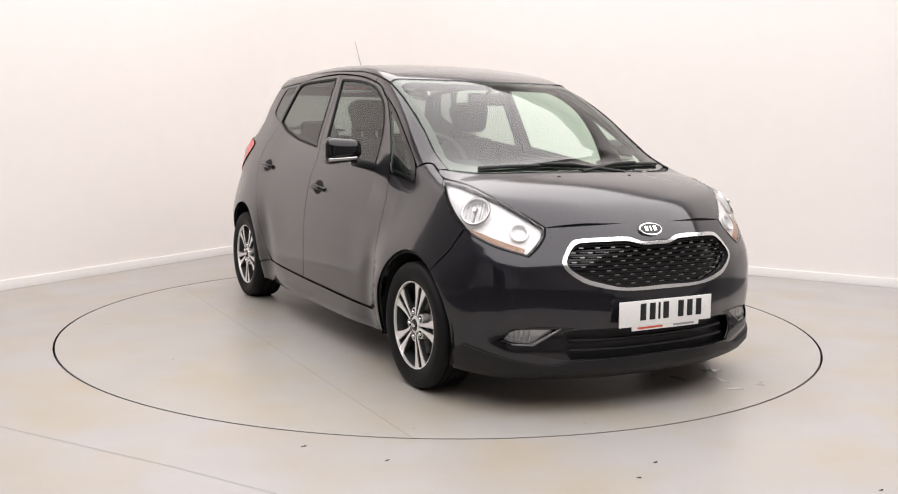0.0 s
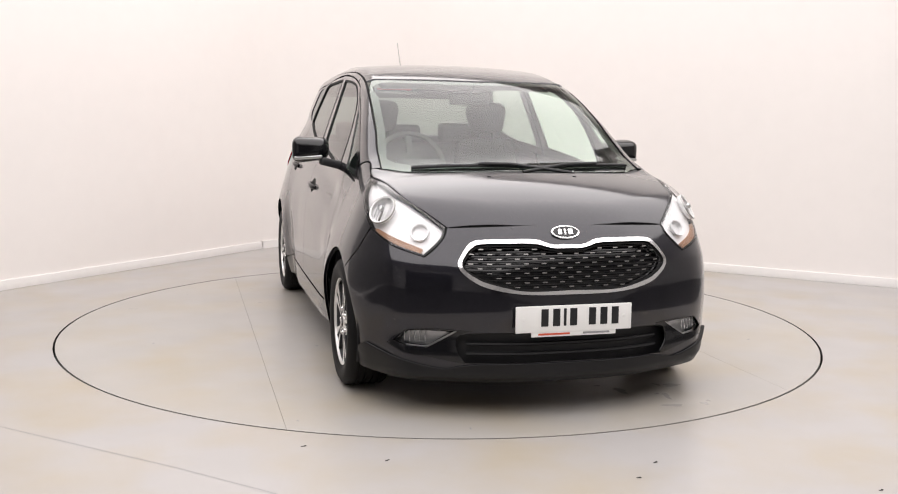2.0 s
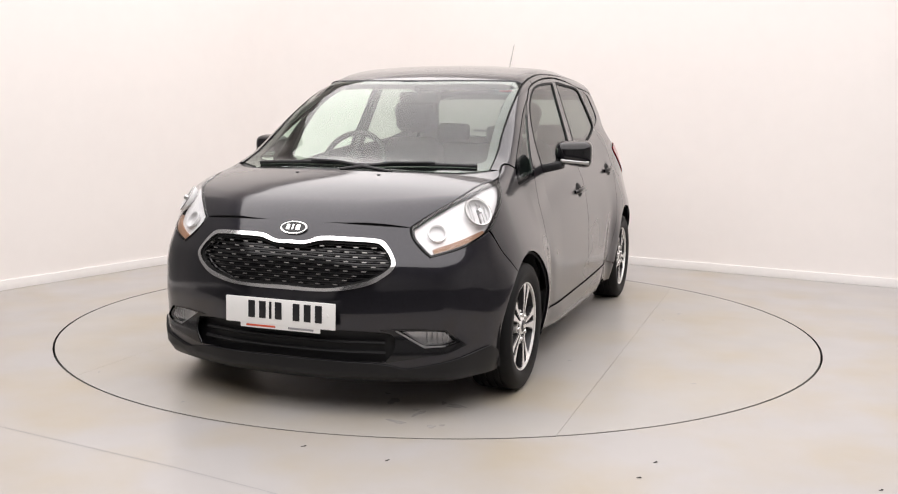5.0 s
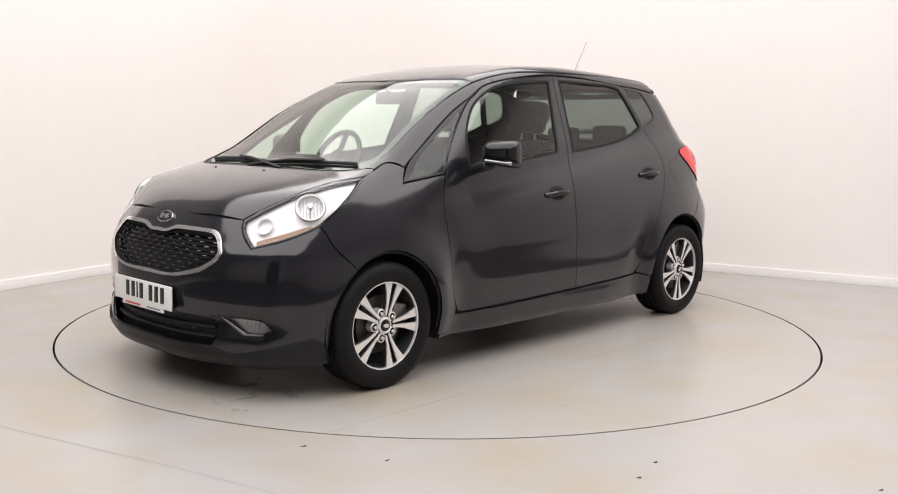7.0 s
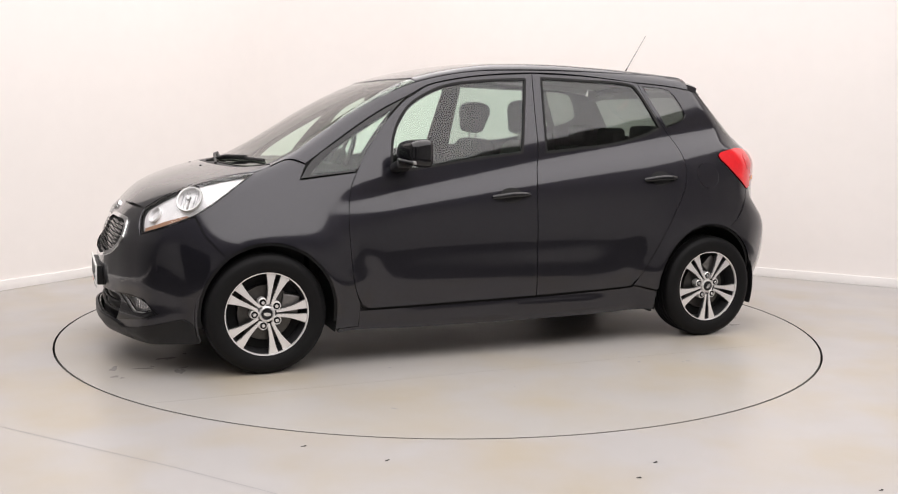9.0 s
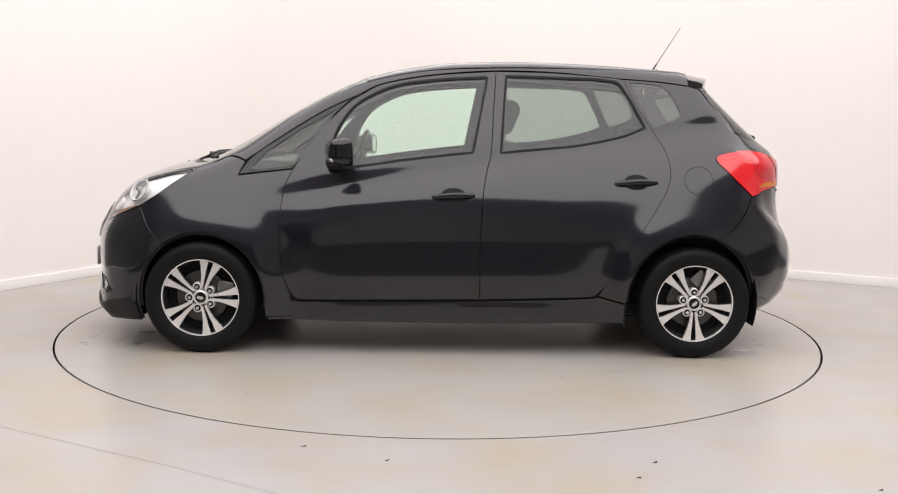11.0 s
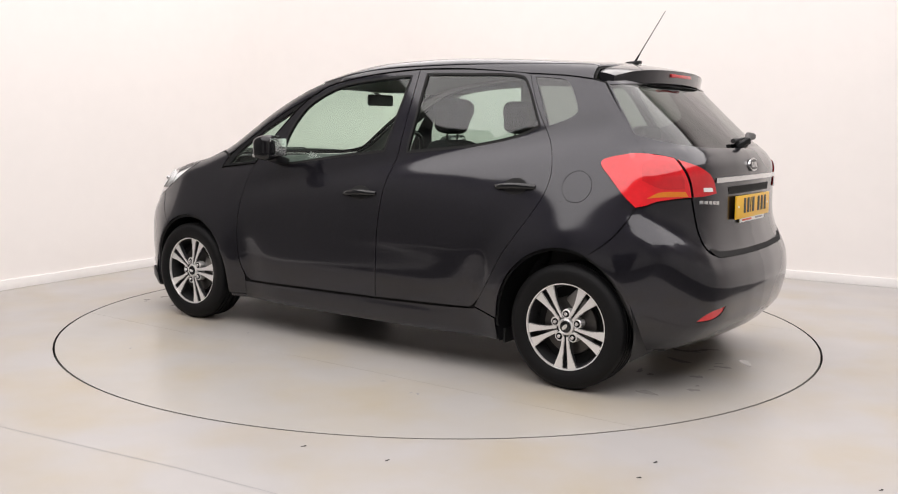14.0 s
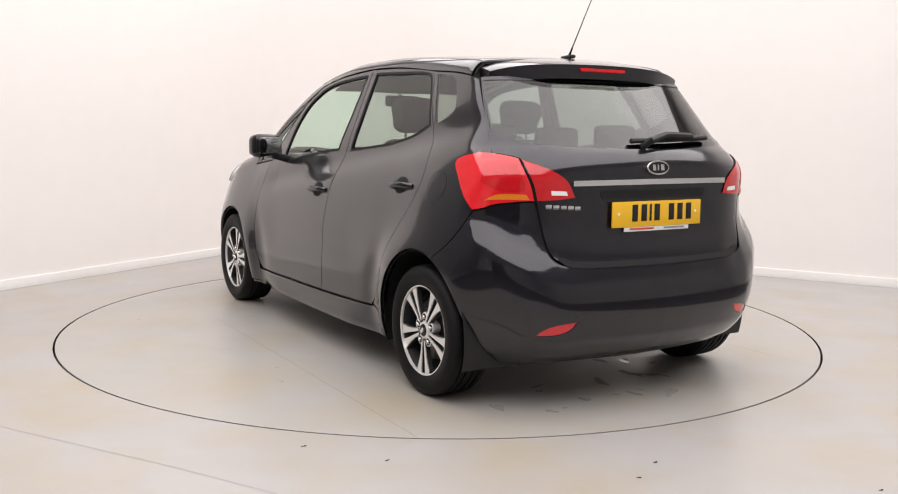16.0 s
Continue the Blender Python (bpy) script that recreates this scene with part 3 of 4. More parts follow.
door_f, door_fr = skin("front_door", "side", DOOR_TOP_F[:-1] + PILLAR_B + DOOR_FRONT[::-1][:-1], PAINT, car, holes=[GLASS_F], cell=.018, twin=True)
door_r, door_rr = skin("rear_door", "side", DOOR_TOP_R[:-1] + DOOR_REAR + PILLAR_B[::-1][:-1], PAINT, car, holes=[GLASS_R], cell=.018, twin=True)
for d, dd, g, m in ((door_f, door_fr, GLASS_F, CLEAR), (door_r, door_rr, GLASS_R, PRIVACY)):
    w = skin("window_pane", "side", g, m, d, "greenish door glass" if m is CLEAR else "privacy-tinted door glass", off=-.006, rim=.003, gap=-.004, cell=.06, seal=False)
    mirrored(w, dd)

# fixed sides
ARCH_F = carry("side", arch(1.30, .335, .352, 54, -20, 12), "front")
wing_edge = carry("front", [(59.0, .974), (55.8, .914), (51.1, .832), (47.1, .774), (48.6, .732), (50.4, .680), ARCH_F[0]], "side")
fender = ([(.829, .974, 1), (1.122, .938, 1), (1.085, 1.013, 1), (1.165, 1.036), (1.25, 1.006), (*wing_edge[0], 1)] + wing_edge[1:3] + [(*wing_edge[3], 1)] + wing_edge[4:6] + [(*wing_edge[6], 1)]
          + arch(1.30, .335, .352, 54, 185, 18)[1:] + [(.965, .20, 1), (.84, .20, 1), (.835, .318, 1)] + DOOR_FRONT[::-1][2:-1])
skin("front_wing", "side", fender, PAINT, car, gap=.0014, cell=.02, twin=True)
pillar_skin = [(1.118, .945, 1), (1.052, 1.034), (.903, 1.139), (.783, 1.218), (.662, 1.290), (.482, 1.379, 1), (.547, 1.336), (.665, 1.217), (.780, 1.072), (.834, .978, 1)]
frame_a, frame_ar = skin("quarter_frame", "side", pillar_skin, GLOSS, car, "black frame of the front quarter window", holes=[GLASS_A], twin=True)
w = skin("window_pane", "side", GLASS_A, CLEAR, frame_a, "fixed front quarter glass", off=-.004, rim=.003, gap=-.004, cell=.06, seal=False)
mirrored(w, frame_ar)
GATE_SIDE = [(44.8, 1.102), (46.4, 1.175), (50.1, 1.318), (53.4, 1.425)]
gate_side = carry("back", GATE_SIDE, "side")
lamp_side = carry("back", [(48.3, .864), (50.8, .915), (53.8, .996), (55.8, 1.055), (54.0, 1.082), (47.0, 1.104)], "side")
ARCH_R = carry("side", arch(-1.285, .345, .372, 112, 196, 13), "back")
tail_edge = carry("back", [(50.6, .800), (54.5, .715), ARCH_R[0]], "side")
quarter = ([(*DOOR_REAR[0][:2], 1)] + DOOR_REAR[1:-1] + [(-.795, .330, 1), (-.932, .297, 1)] + arch(-1.285, .345, .372, 2, 112, 17)[:-1]
           + [(*tail_edge[2], 1), tail_edge[1], tail_edge[0], (*lamp_side[0], 1)] + lamp_side[1:4] + [lamp_side[4]] + [(*lamp_side[5], 1), (*gate_side[0], 1)] + gate_side[1:-1] + [(*gate_side[-1], 1), (-1.287, 1.442, 1), (-1.14, 1.461)])
FUEL = [(-1.315 + .076 * math.cos(t), .946 + .073 * math.sin(t)) for t in np.linspace(0, 2 * math.pi, 20, endpoint=False)]
skin("rear_quarter", "side", quarter, PAINT, car, gap=.0007, cell=.022, holes=[GLASS_Q, FUEL])
q2 = skin("rear_quarter", "side", quarter, PAINT, car, gap=.0007, cell=.022, holes=[GLASS_Q])
m2 = mirrored(q2, car)
bpy.data.objects.remove(q2)
skin("fuel_flap", "side", FUEL, PAINT, car, "round painted fuel filler flap")
skin("quarter_window", "side", GLASS_Q, DARK_GLASS, car, "small tinted rear quarter glass", off=-.004, rim=.003, gap=-.004, cell=.06, seal=False, twin=True)
sill = [(.84, .285, 1), (.787, .282), (-.166, .296), (-.768, .316), (-.795, .324, 1), (-.932, .291, 1), (-.935, .18, 1), (.0, .172), (.955, .18, 1), (.95, .20, 1), (.84, .20, 1)]
skin("sill", "side", sill, PAINT, car, "painted sill below the doors", twin=True)

# rails, roof, bonnet, windscreen
WS_EDGE = [(1.268, .666), (1.1, .650), (.95, .630), (.70, .609), (.45, .586)]
ROOF_EDGE = [(.2, .572), (0, .568), (-.5, .562), (-1.0, .555), (-1.285, .545)]
upper = carry("top", WS_EDGE + ROOF_EDGE, "rail")
lower = carry("side", [(1.248, 1.010), (1.165, 1.040), (1.086, 1.018), (1.053, 1.040), (.903, 1.143), (.783, 1.222), (.662, 1.294), (.480, 1.382), (.389, 1.428), (.235, 1.465), (.049, 1.492),
                       (-.245, 1.514), (-.569, 1.509), (-.92, 1.480), (-1.14, 1.465), (-1.285, 1.446)], "rail")
skin("roof_rail", "rail", [(*upper[0], 1)] + upper[1:-1] + [(*upper[-1], 1), (*lower[-1], 1)] + lower[-2:2:-1] + [(*lower[2], 1), lower[1], (*lower[0], 1)], PAINT, car, "painted windscreen pillar and roof edge", twin=True)
WS_TOP = [(.45, .580, 1), (.495, .40), (.532, .15), (.543, 0)]
skin("roof", "top", both([(-1.33, 0), (-1.325, .2), (-1.285, .541, 1), (-1.0, .551), (-.5, .558), (0, .564), (.2, .568), *WS_TOP][::-1]), PAINT, car, cell=.04)
ws = both([(1.43, 0), (1.41, .3), (1.355, .52), (1.264, .660, 1), (1.1, .645), (.95, .625), (.70, .604), *WS_TOP])
bonnet = both([(1.908, 0), (1.895, .2), (1.872, .336), (1.836, .496, 1), (1.752, .570), (1.649, .640), (1.485, .678), (1.342, .718, 1), (1.275, .716), (1.248, .700, 1), (1.30, .655), (1.385, .55), (1.45, .36), (1.478, .15), (1.482, 0)])
WS_CLEAR = both([(1.35, 0), (1.33, .3), (1.275, .5), (1.195, .610), (1.1, .602), (.95, .580), (.70, .560), (.53, .535), (.548, .35), (.578, .15), (.587, 0)])
screen = skin("windscreen", "top", ws, SCREEN, car, "greenish laminated windscreen", off=-.004, rim=.004, cell=.05, seal=True)
skin("screen_border", "top", ws, GLOSS, screen, "black printed border", holes=[WS_CLEAR], off=-.007, rim=.001, cell=.05, seal=False)
skin("bonnet", "top", bonnet, PAINT, car)
skin("scuttle", "top", both([(1.476, 0), (1.472, .15), (1.444, .36), (1.378, .55), (1.30, .645), (1.262, .672, 1), (1.27, .655, 1), (1.36, .52), (1.415, .3), (1.434, 0)]), BLACK, car, "black plastic scuttle panel", off=-.008, cell=.02)

# tail
gate = both_turned([(0, 1.445), (20, 1.446), (40, 1.446), (53.0, 1.436, 1), (50.0, 1.318), (46.5, 1.175), (44.8, 1.104, 1), (41.1, 1.098), (37.6, 1.085, 1), (34.8, .984), (33.8, .908, 1),
                    (32.6, .817), (31.2, .720), (29.2, .670), (25.9, .645), (12.3, .637), (0, .635)])
RG = both_turned(REAR_GLASS[::-1] + [(40, 1.428), (20, 1.430), (0, 1.430)])
tailgate = skin("tailgate", "back", gate, PAINT, car, holes=[RG])
skin("rear_window", "back", RG, DARK_GLASS, tailgate, "tinted rear window with heater lines", off=-.004, rim=.003, gap=-.004, cell=.05, seal=False)
rear_low = both_turned([(0, .630), (12.3, .632), (25.9, .640), (29.6, .664), (31.6, .716), (33.0, .815), (34.2, .905, 1), (37.3, .903), (43.1, .888), (45.8, .870), (48.2, .860, 1), (50.5, .796), (54.4, .712), (*ARCH_R[0], 1),
                        *ARCH_R[1:-1], (*ARCH_R[-1], 1), (40, .205), (20, .205), (0, .20)])
R_FOG = [(33.6, .350, 1), (31.2, .385), (28.5, .403), (24.2, .413, 1), (25.6, .378), (28.5, .356)]
bumper_r = skin("rear_bumper", "back", rear_low, PAINT, car, gap=.0006, cell=.015, holes=[R_FOG, [(-a, b, *c) for a, b, *c in R_FOG]])
skin("rear_reflector", "back", R_FOG, RED, bumper_r, "red rear fog lamp", off=-.004, rim=.01, cell=.02, twin=True)
OUTER = [p for p in TAIL_LAMP[:4]] + [(37.9, 1.084, 1), (35.1, .984), (34.1, .911, 1)] + TAIL_LAMP[9:]
INNER = [(37.3, 1.080, 1)] + TAIL_LAMP[5:9] + [(33.6, .911, 1), (34.6, .984)]
lamp_o, lamp_o2 = skin("tail_lamp", "back", OUTER, RED, car, "red outer tail lamp", off=.006, rim=.03, cell=.02, twin=True)
lamp_i, lamp_i2 = skin("boot_lamp", "back", INNER, RED_DARK, car, "red inner tail lamp on the tailgate", off=.006, rim=.03, cell=.02, twin=True)

# nose
GRILLE_OUT = both_turned([(0, .724), (3.8, .724), (7.5, .744), (14, .746), (20.5, .742), (22.3, .732), (23.8, .695), (24.6, .640), (21.4, .582), (17.9, .553), (10.7, .528), (0, .524)])
GRILLE_IN = both_turned([(0, .709), (3.8, .710), (7.7, .727), (14, .729), (20.1, .726), (21.5, .718), (23.0, .688), (23.7, .641), (20.4, .591), (17.0, .568), (10.5, .541), (0, .541)])
INTAKE = both_turned([(0, .368), (12, .367), (21.8, .362), (24.5, .350, 1), (25.5, .30), (22.9, .243), (20, .240), (0, .243)])
FOG = [(24.3, .372, 1), (30.0, .374), (35.0, .371, 1), (37.9, .320, 1), (34.5, .302), (30.6, .298, 1), (27.3, .336)]
front_low = both_turned([(0, .805), (8, .803), (18, .797), (27.9, .790, 1), (28.2, .753), (29.8, .708), (31.8, .672, 1), (38.5, .706), (43.3, .740), (46.8, .768, 1), (48.4, .730), (50.2, .679), (*ARCH_F[0], 1),
                         *ARCH_F[1:-1], (*ARCH_F[-1], 1), (40, .165), (20, .165), (0, .165)])
bumper_f = skin("front_bumper", "front", front_low, PAINT, car, gap=.0012, cell=.024, holes=[GRILLE_OUT, INTAKE, FOG, [(-a, b, *c) for a, b, *c in FOG]])
skin("grille_surround", "front", GRILLE_OUT, CHROME, car, "bright chrome grille surround", holes=[GRILLE_IN], off=.008, rim=.03, gap=.0005, cell=.02)
skin("grille_mesh", "front", GRILLE_IN, GLOSS, car, "black mesh grille with small bright tips", off=-.03, rim=.0, gap=-.004, cell=.05, seal=False)
skin("lower_intake", "front", INTAKE, BLACK, bumper_f, "black lower air intake", off=-.05, rim=-.044, gap=-.030, cell=.05, seal=False)
head, head2 = skin("headlamp", "front", HEADLAMP, LENS, car, "clear headlamp lens", off=.002, rim=.004, cell=.025, twin=True)
bowl = skin("reflector", "front", HEADLAMP, REFLECTOR, head, "white lamp housing, chrome's glare put into its colour", off=-.022, rim=-.02, gap=.004, cell=.03, seal=False)
mirrored(bowl, head2)
BEZEL = [(21.5, .372, 1), (24.0, .376), (30.6, .378), (35.4, .359), (39.6, .306, 1), (35.5, .278), (30.5, .262), (25.8, .246), (22.6, .236, 1), (24.6, .300), (24.2, .350)]
skin("fog_bezel", "front", BEZEL, GLOSS, bumper_f, "gloss black fog lamp surround", holes=[FOG], off=.003, rim=.012, gap=0, cell=.02, twin=True, seal=False)
fog, fog2 = skin("fog_lamp", "front", FOG, LENS, car, "clear fog lamp", off=-.004, rim=.003, cell=.02, twin=True)
bowl = skin("reflector", "front", FOG, SATIN, fog, "chromed fog lamp bowl", off=-.03, rim=-.024, cell=.02, seal=False)
mirrored(bowl, fog2)


def stuck(view, u, v, off=0.0):
    """A pose on the car's skin: z out of the surface, x level."""
    p = on_car(view, [(u, v)])
    n = Vector(slope(p)[0])
    x = Vector((0, 0, 1)).cross(n)
    x = x.normalized() if x.length > .1 else Vector((0, 1, 0))
    y = n.cross(x)
    m = Matrix((x, y, n)).transposed().to_4x4()
    m.translation = Vector(p[0]) + n * off
    return m


def oval(rx, ry, h, seg=36, bevel=.002):
    bm = bmesh.new()
    bmesh.ops.create_cone(bm, cap_ends=True, segments=seg, radius1=1, radius2=1, depth=1, matrix=Matrix.Diagonal((rx, ry, h, 1)))
    if bevel:
        bmesh.ops.bevel(bm, geom=[e for e in bm.edges if abs(e.verts[0].co.z - e.verts[1].co.z) < 1e-6], offset=bevel, segments=2, affect="EDGES")
    return bm


# black strips behind every shut line
verts, faces = [], []
for inn, out in SEALS:
    s, n = len(verts), len(inn)
    verts += list(inn) + list(out)
    wide = np.linalg.norm(inn - out, axis=1)
    low = np.minimum(inn[:, 2], out[:, 2])
    faces += [(s + i, s + (i + 1) % n, s + n + (i + 1) % n, s + n + i) for i in range(n) if max(wide[i], wide[(i + 1) % n]) < .032 and min(low[i], low[(i + 1) % n]) > .24]
mesh_object("shut_line_seal", verts, faces, SEAL_SHADE, car, "black rubber seals in the shut lines")


# ---- wheels ----
def spoke_outline(side, turn):
    pts = [(.0045, .070), (.0085, .120), (.0120, .165), (.0128, .2005), (.060, .1915), (.045, .158), (.0325, .125), (.0235, .090), (.017, .045), (.003, .046)]
    c, s = math.cos(turn), math.sin(turn)
    return [(c * x * side - s * z, s * x * side + c * z) for x, z in pts]


def two_tone(ob, other):
    """Machined faces bright, the flanks dark."""
    ob.data.materials.append(other)
    for p in ob.data.polygons:
        if abs(p.normal.y) < .75:
            p.material_index = 1


def build_wheel():
    groove = []
    for y in (-.05, -.018, .018, .05):
        groove += [(.2965, y - .006), (.290, y - .004), (.290, y + .004), (.2965, y + .006)]
    profile = [(.205, -.092), (.222, -.1), (.25, -.104), (.272, -.101), (.287, -.093), (.2945, -.08)] + groove + [(.2945, .08), (.287, .093), (.272, .101), (.268, .1035), (.25, .104), (.228, .1015), (.222, .099), (.205, .092)]
    rim = part("wheel", lathe([(.196, -.09), (.19, -.06), (.186, .03), (.197, .07), (.1995, .082)], 72), ALLOY_DARK, car, "dark-barrelled five-twin-spoke alloy wheel")
    bits = [part("rim_lip", lathe([(.1985, .080), (.2, .0905), (.211, .0935), (.2135, .089), (.207, .08)], 72), ALLOY, rim, "bright machined rim lip"), part("tyre", lathe(profile, 96), RUBBER, rim, "black road tyre")]
    for k in range(5):
        for side in (1, -1):
            ob = part("spoke", slab(spoke_outline(side, 2 * math.pi * k / 5 + .13), .058, .084, .0025), ALLOY, rim)
            two_tone(ob, ALLOY_DARK)
            bits.append(ob)
    bits.append(part("hub", lathe([(.0, .08), (.026, .081), (.032, .086), (.038, .083), (.042, .074), (.044, .05), (.06, .0)], 48), ALLOY, rim))
    bits.append(part("centre_cap", lathe([(0, .0905), (.020, .0905), (.026, .0885), (.028, .083)], 32), GLOSS, rim, "gloss black centre cap"))
    bits.append(part("cap_mark", oval(.018, .009, .002, bevel=0), CHROME, rim, "bright oval mark", m=Matrix.Translation((0, .0912, 0)) @ pose(0, 0, 0, 90, 0, 0)))
    for k in range(5):
        t = 2 * math.pi * (k + .5) / 5 + .13 + math.pi / 2
        at = Matrix.Translation((.060 * math.cos(t), 0, .060 * math.sin(t)))
        bits.append(part("bolt_boss", lathe([(.0165, .0785), (.0195, .0795), (.0225, .077), (.024, .04)], 20), ALLOY, rim, m=at))
        # the pocket's shade is put into its black colour
        bits.append(part("bolt_pocket", lathe([(0, .070), (.0165, .070), (.0168, .0785)], 20), SEAL_SHADE, rim, "bolt recess lined black for its shade", m=at))
        bits.append(part("wheel_bolt", lathe([(0, .087), (.0075, .0868), (.0095, .084), (.010, .06)], 10), CHROME, rim, "bright wheel bolt", m=at))
    bits.append(part("brake_disc", lathe([(.06, .034), (.135, .034), (.137, .03), (.137, .012), (.06, .01)], 48), DISC_STEEL, rim, "grey steel brake disc"))
    # added black disc, giving the shade behind the spokes
    bits.append(part("wheel_shade", lathe([(.0, .004), (.188, .004), (.188, -.01)], 48), SEAL_SHADE, rim, "black disc for the shade inside the wheel"))
    bits.append(part("brake_caliper", box(.09, .06, .11, .015), STEEL, rim, "grey cast brake caliper", m=Matrix.Translation((-.115, .022, .05))))
    return rim, bits


wheel, bits = build_wheel()
WHEEL_Y, WHEEL_Z = .768, .2965
for hub, side in ((HUBS[0], 1), (HUBS[1], 1), (HUBS[0], -1), (HUBS[1], -1)):
    m = Matrix.Translation((hub, side * WHEEL_Y, WHEEL_Z)) @ pose(0, 0, 0, 0, 0, 0 if side > 0 else 180) @ pose(0, 0, 0, 0, -9.6 if hub > 0 else 44.6, 0)
    if (hub, side) == (HUBS[0], 1):
        wheel.matrix_basis = m
    else:
        copy_thing(wheel, m)

# wheel wells and the underside
for hub, a, b, cx in ((HUBS[0], .350, .366, 1.30), (HUBS[1], .360, .386, -1.285)):
    for side in (1, -1):
        bm = bmesh.new()
        ring = []
        for y in (.845, .80, .56):
            ring.append([bm.verts.new((cx + a * math.cos(t), side * (y if y > .6 else .56), .295 + b * math.sin(t))) for t in np.linspace(radians(-18), radians(198), 40)])
        for one, two in zip(ring, ring[1:]):
            for j in range(39):
                bm.faces.new((one[j], one[j + 1], two[j + 1], two[j]))
        bm.faces.new(ring[-1])
        part("wheel_liner", bm, BLACK, car, "black wheel arch liner")
part("underbody", box(3.5, 1.16, .12, .02), BLACK, car, "black underside", m=Matrix.Translation((.06, 0, .24)))
part("underbody", box(1.72, 1.58, .08, .02), BLACK, car, "black underside", m=Matrix.Translation((.02, 0, .215)))
part("engine_bay", box(.62, 1.0, .5, .03), SEAL_SHADE, car, "dark engine bay", m=Matrix.Translation((1.38, 0, .52)))
part("bulkhead", box(.06, 1.3, .66, .02), SEAL_SHADE, car, "dark bulkhead", m=Matrix.Translation((1.02, 0, .60)))
part("exhaust", rod([(-1.2, -.38, .24), (-1.7, -.36, .245), (-1.79, -.36, .235)], .024, 14), STEEL, car, "steel exhaust tailpipe")
for side in (1, -1):
    part("mud_flap", box(.016, .12, .075, .006), BLACK, car, "black mud flap", m=Matrix.Translation((-.945, side * .745, .195)))

# ---- doors' fittings ----
for door, twin_door, hx, hz, tilt in ((door_f, door_fr, -.02, .846, -3), (door_r, door_rr, -.985, .928, -2.5)):
    for owner, side in ((door, 1), (twin_door, -1)):
        y = float(on_car("side", [(hx, hz)])[0, 1])
        pts = [(x, 0, .006 * math.cos(x * 14)) for x in np.linspace(-.108, .108, 13)]
        bm = rod([(x, .027 * (1 - (x / .112) ** 4) - .006, z) for x, _, z in pts], .0125, 12)
        for vtx in bm.verts:
            vtx.co.z *= 1.0 + .25 * (1 - (vtx.co.x / .11) ** 2)
        part("door_handle", bm, GLOSS, owner, "glossy dark pull handle", m=Matrix.Diagonal((1, side, 1, 1)) @ Matrix.Translation((hx, y, hz)) @ pose(0, 0, 0, 0, -tilt, 0))
        if side > 0:
            # the cup isn't sunk: its shade is a flat black patch on the door
            cup = [(hx + .066 * math.cos(t), hz + .004 + .040 * math.sin(t)) for t in np.linspace(0, 2 * math.pi, 16, endpoint=False)]
            c = skin("handle_shade", "side", cup, SEAL_SHADE, owner, "flat black patch for the shade behind the handle", off=.001, rim=.001, gap=0, cell=.012, seal=False)
            mirrored(c, twin_door)
TRIM_F = [(.80, .96, 1), (.62, .975), (.217, 1.025), (-.20, 1.06, 1), (-.19, .40, 1), (.80, .36, 1)]
TRIM_R = [(-.24, 1.06, 1), (-.6, 1.10), (-1.05, 1.19, 1), (-1.10, 1.0), (-.85, .45), (-.24, .40, 1)]
for owner, other, pts in ((door_f, door_fr, TRIM_F), (door_r, door_rr, TRIM_R)):
    c = skin("door_trim", "side", pts, DASH, owner, "dark plastic door lining", off=-.055, rim=.01, cell=.08, seal=False)
    mirrored(c, other)
    pts2 = GLASS_F if owner is door_f else GLASS_R
    c = skin("window_seal", "side", pts2, SEAL_SHADE, owner, "black rubber window seal", off=.0015, rim=.008, gap=-.011, cell=.05, seal=False, edge_only=.012)
    mirrored(c, other)


# ---- mirrors on the doors ----
def wing_mirror(owner, side):
    flip = Matrix.Diagonal((1, side, 1, 1))
    sweep = flip @ Matrix.Translation((.572, .905, 1.08)) @ pose(0, 0, 0, 0, 0, 15)
    bm = box(.125, .205, .146, .056, 5)
    for v in bm.verts:
        k = (v.co.x + .0625) / .125
        v.co.z *= 1 - .26 * k
        v.co.y *= 1 - .12 * k
        v.co.z += .014 * (v.co.y / .1) * (-1 if v.co.z < 0 else .3)
    house = part("mirror_housing", bm, GLOSS, owner, "glossy black door mirror housing", m=sweep)
    part("mirror_glass", box(.004, .150, .098, .0015), CHROME, house, "mirror glass", m=sweep @ Matrix.Translation((-.0635, 0, 0)) @ pose(0, 0, 0, 0, 0, -6))
    part("indicator_strip", box(.062, .150, .020, .009, 3), SATIN, house, "clear white side indicator strip", m=sweep @ Matrix.Translation((.028, .004, -.042)) @ pose(0, 0, 0, -4, 0, 0))
    part("mirror_arm", box(.085, .12, .044, .016, 3), BLACK, house, "black mirror foot", m=flip @ Matrix.Translation((.605, .80, 1.008)) @ pose(0, 0, 0, 14, 0, 0))


wing_mirror(door_f, 1)
wing_mirror(door_fr, -1)

# ---- roof: aerial, spoiler ----
part("aerial_base", box(.085, .032, .018, .008), BLACK, car, "black aerial foot", m=Matrix.Translation((-1.215, 0, 1.557)) @ pose(0, 0, 0, 0, 4, 0))
part("aerial", rod([(-1.222, 0, 1.562), (-1.247, 0, 1.602)], .006, 8, .004), BLACK, car, "black aerial root")
part("aerial_whip", rod([(-1.245, 0, 1.60), (-1.379, 0, 1.815)], .0036, 6, .0022), STEEL, car, "thin bent-back aerial whip")


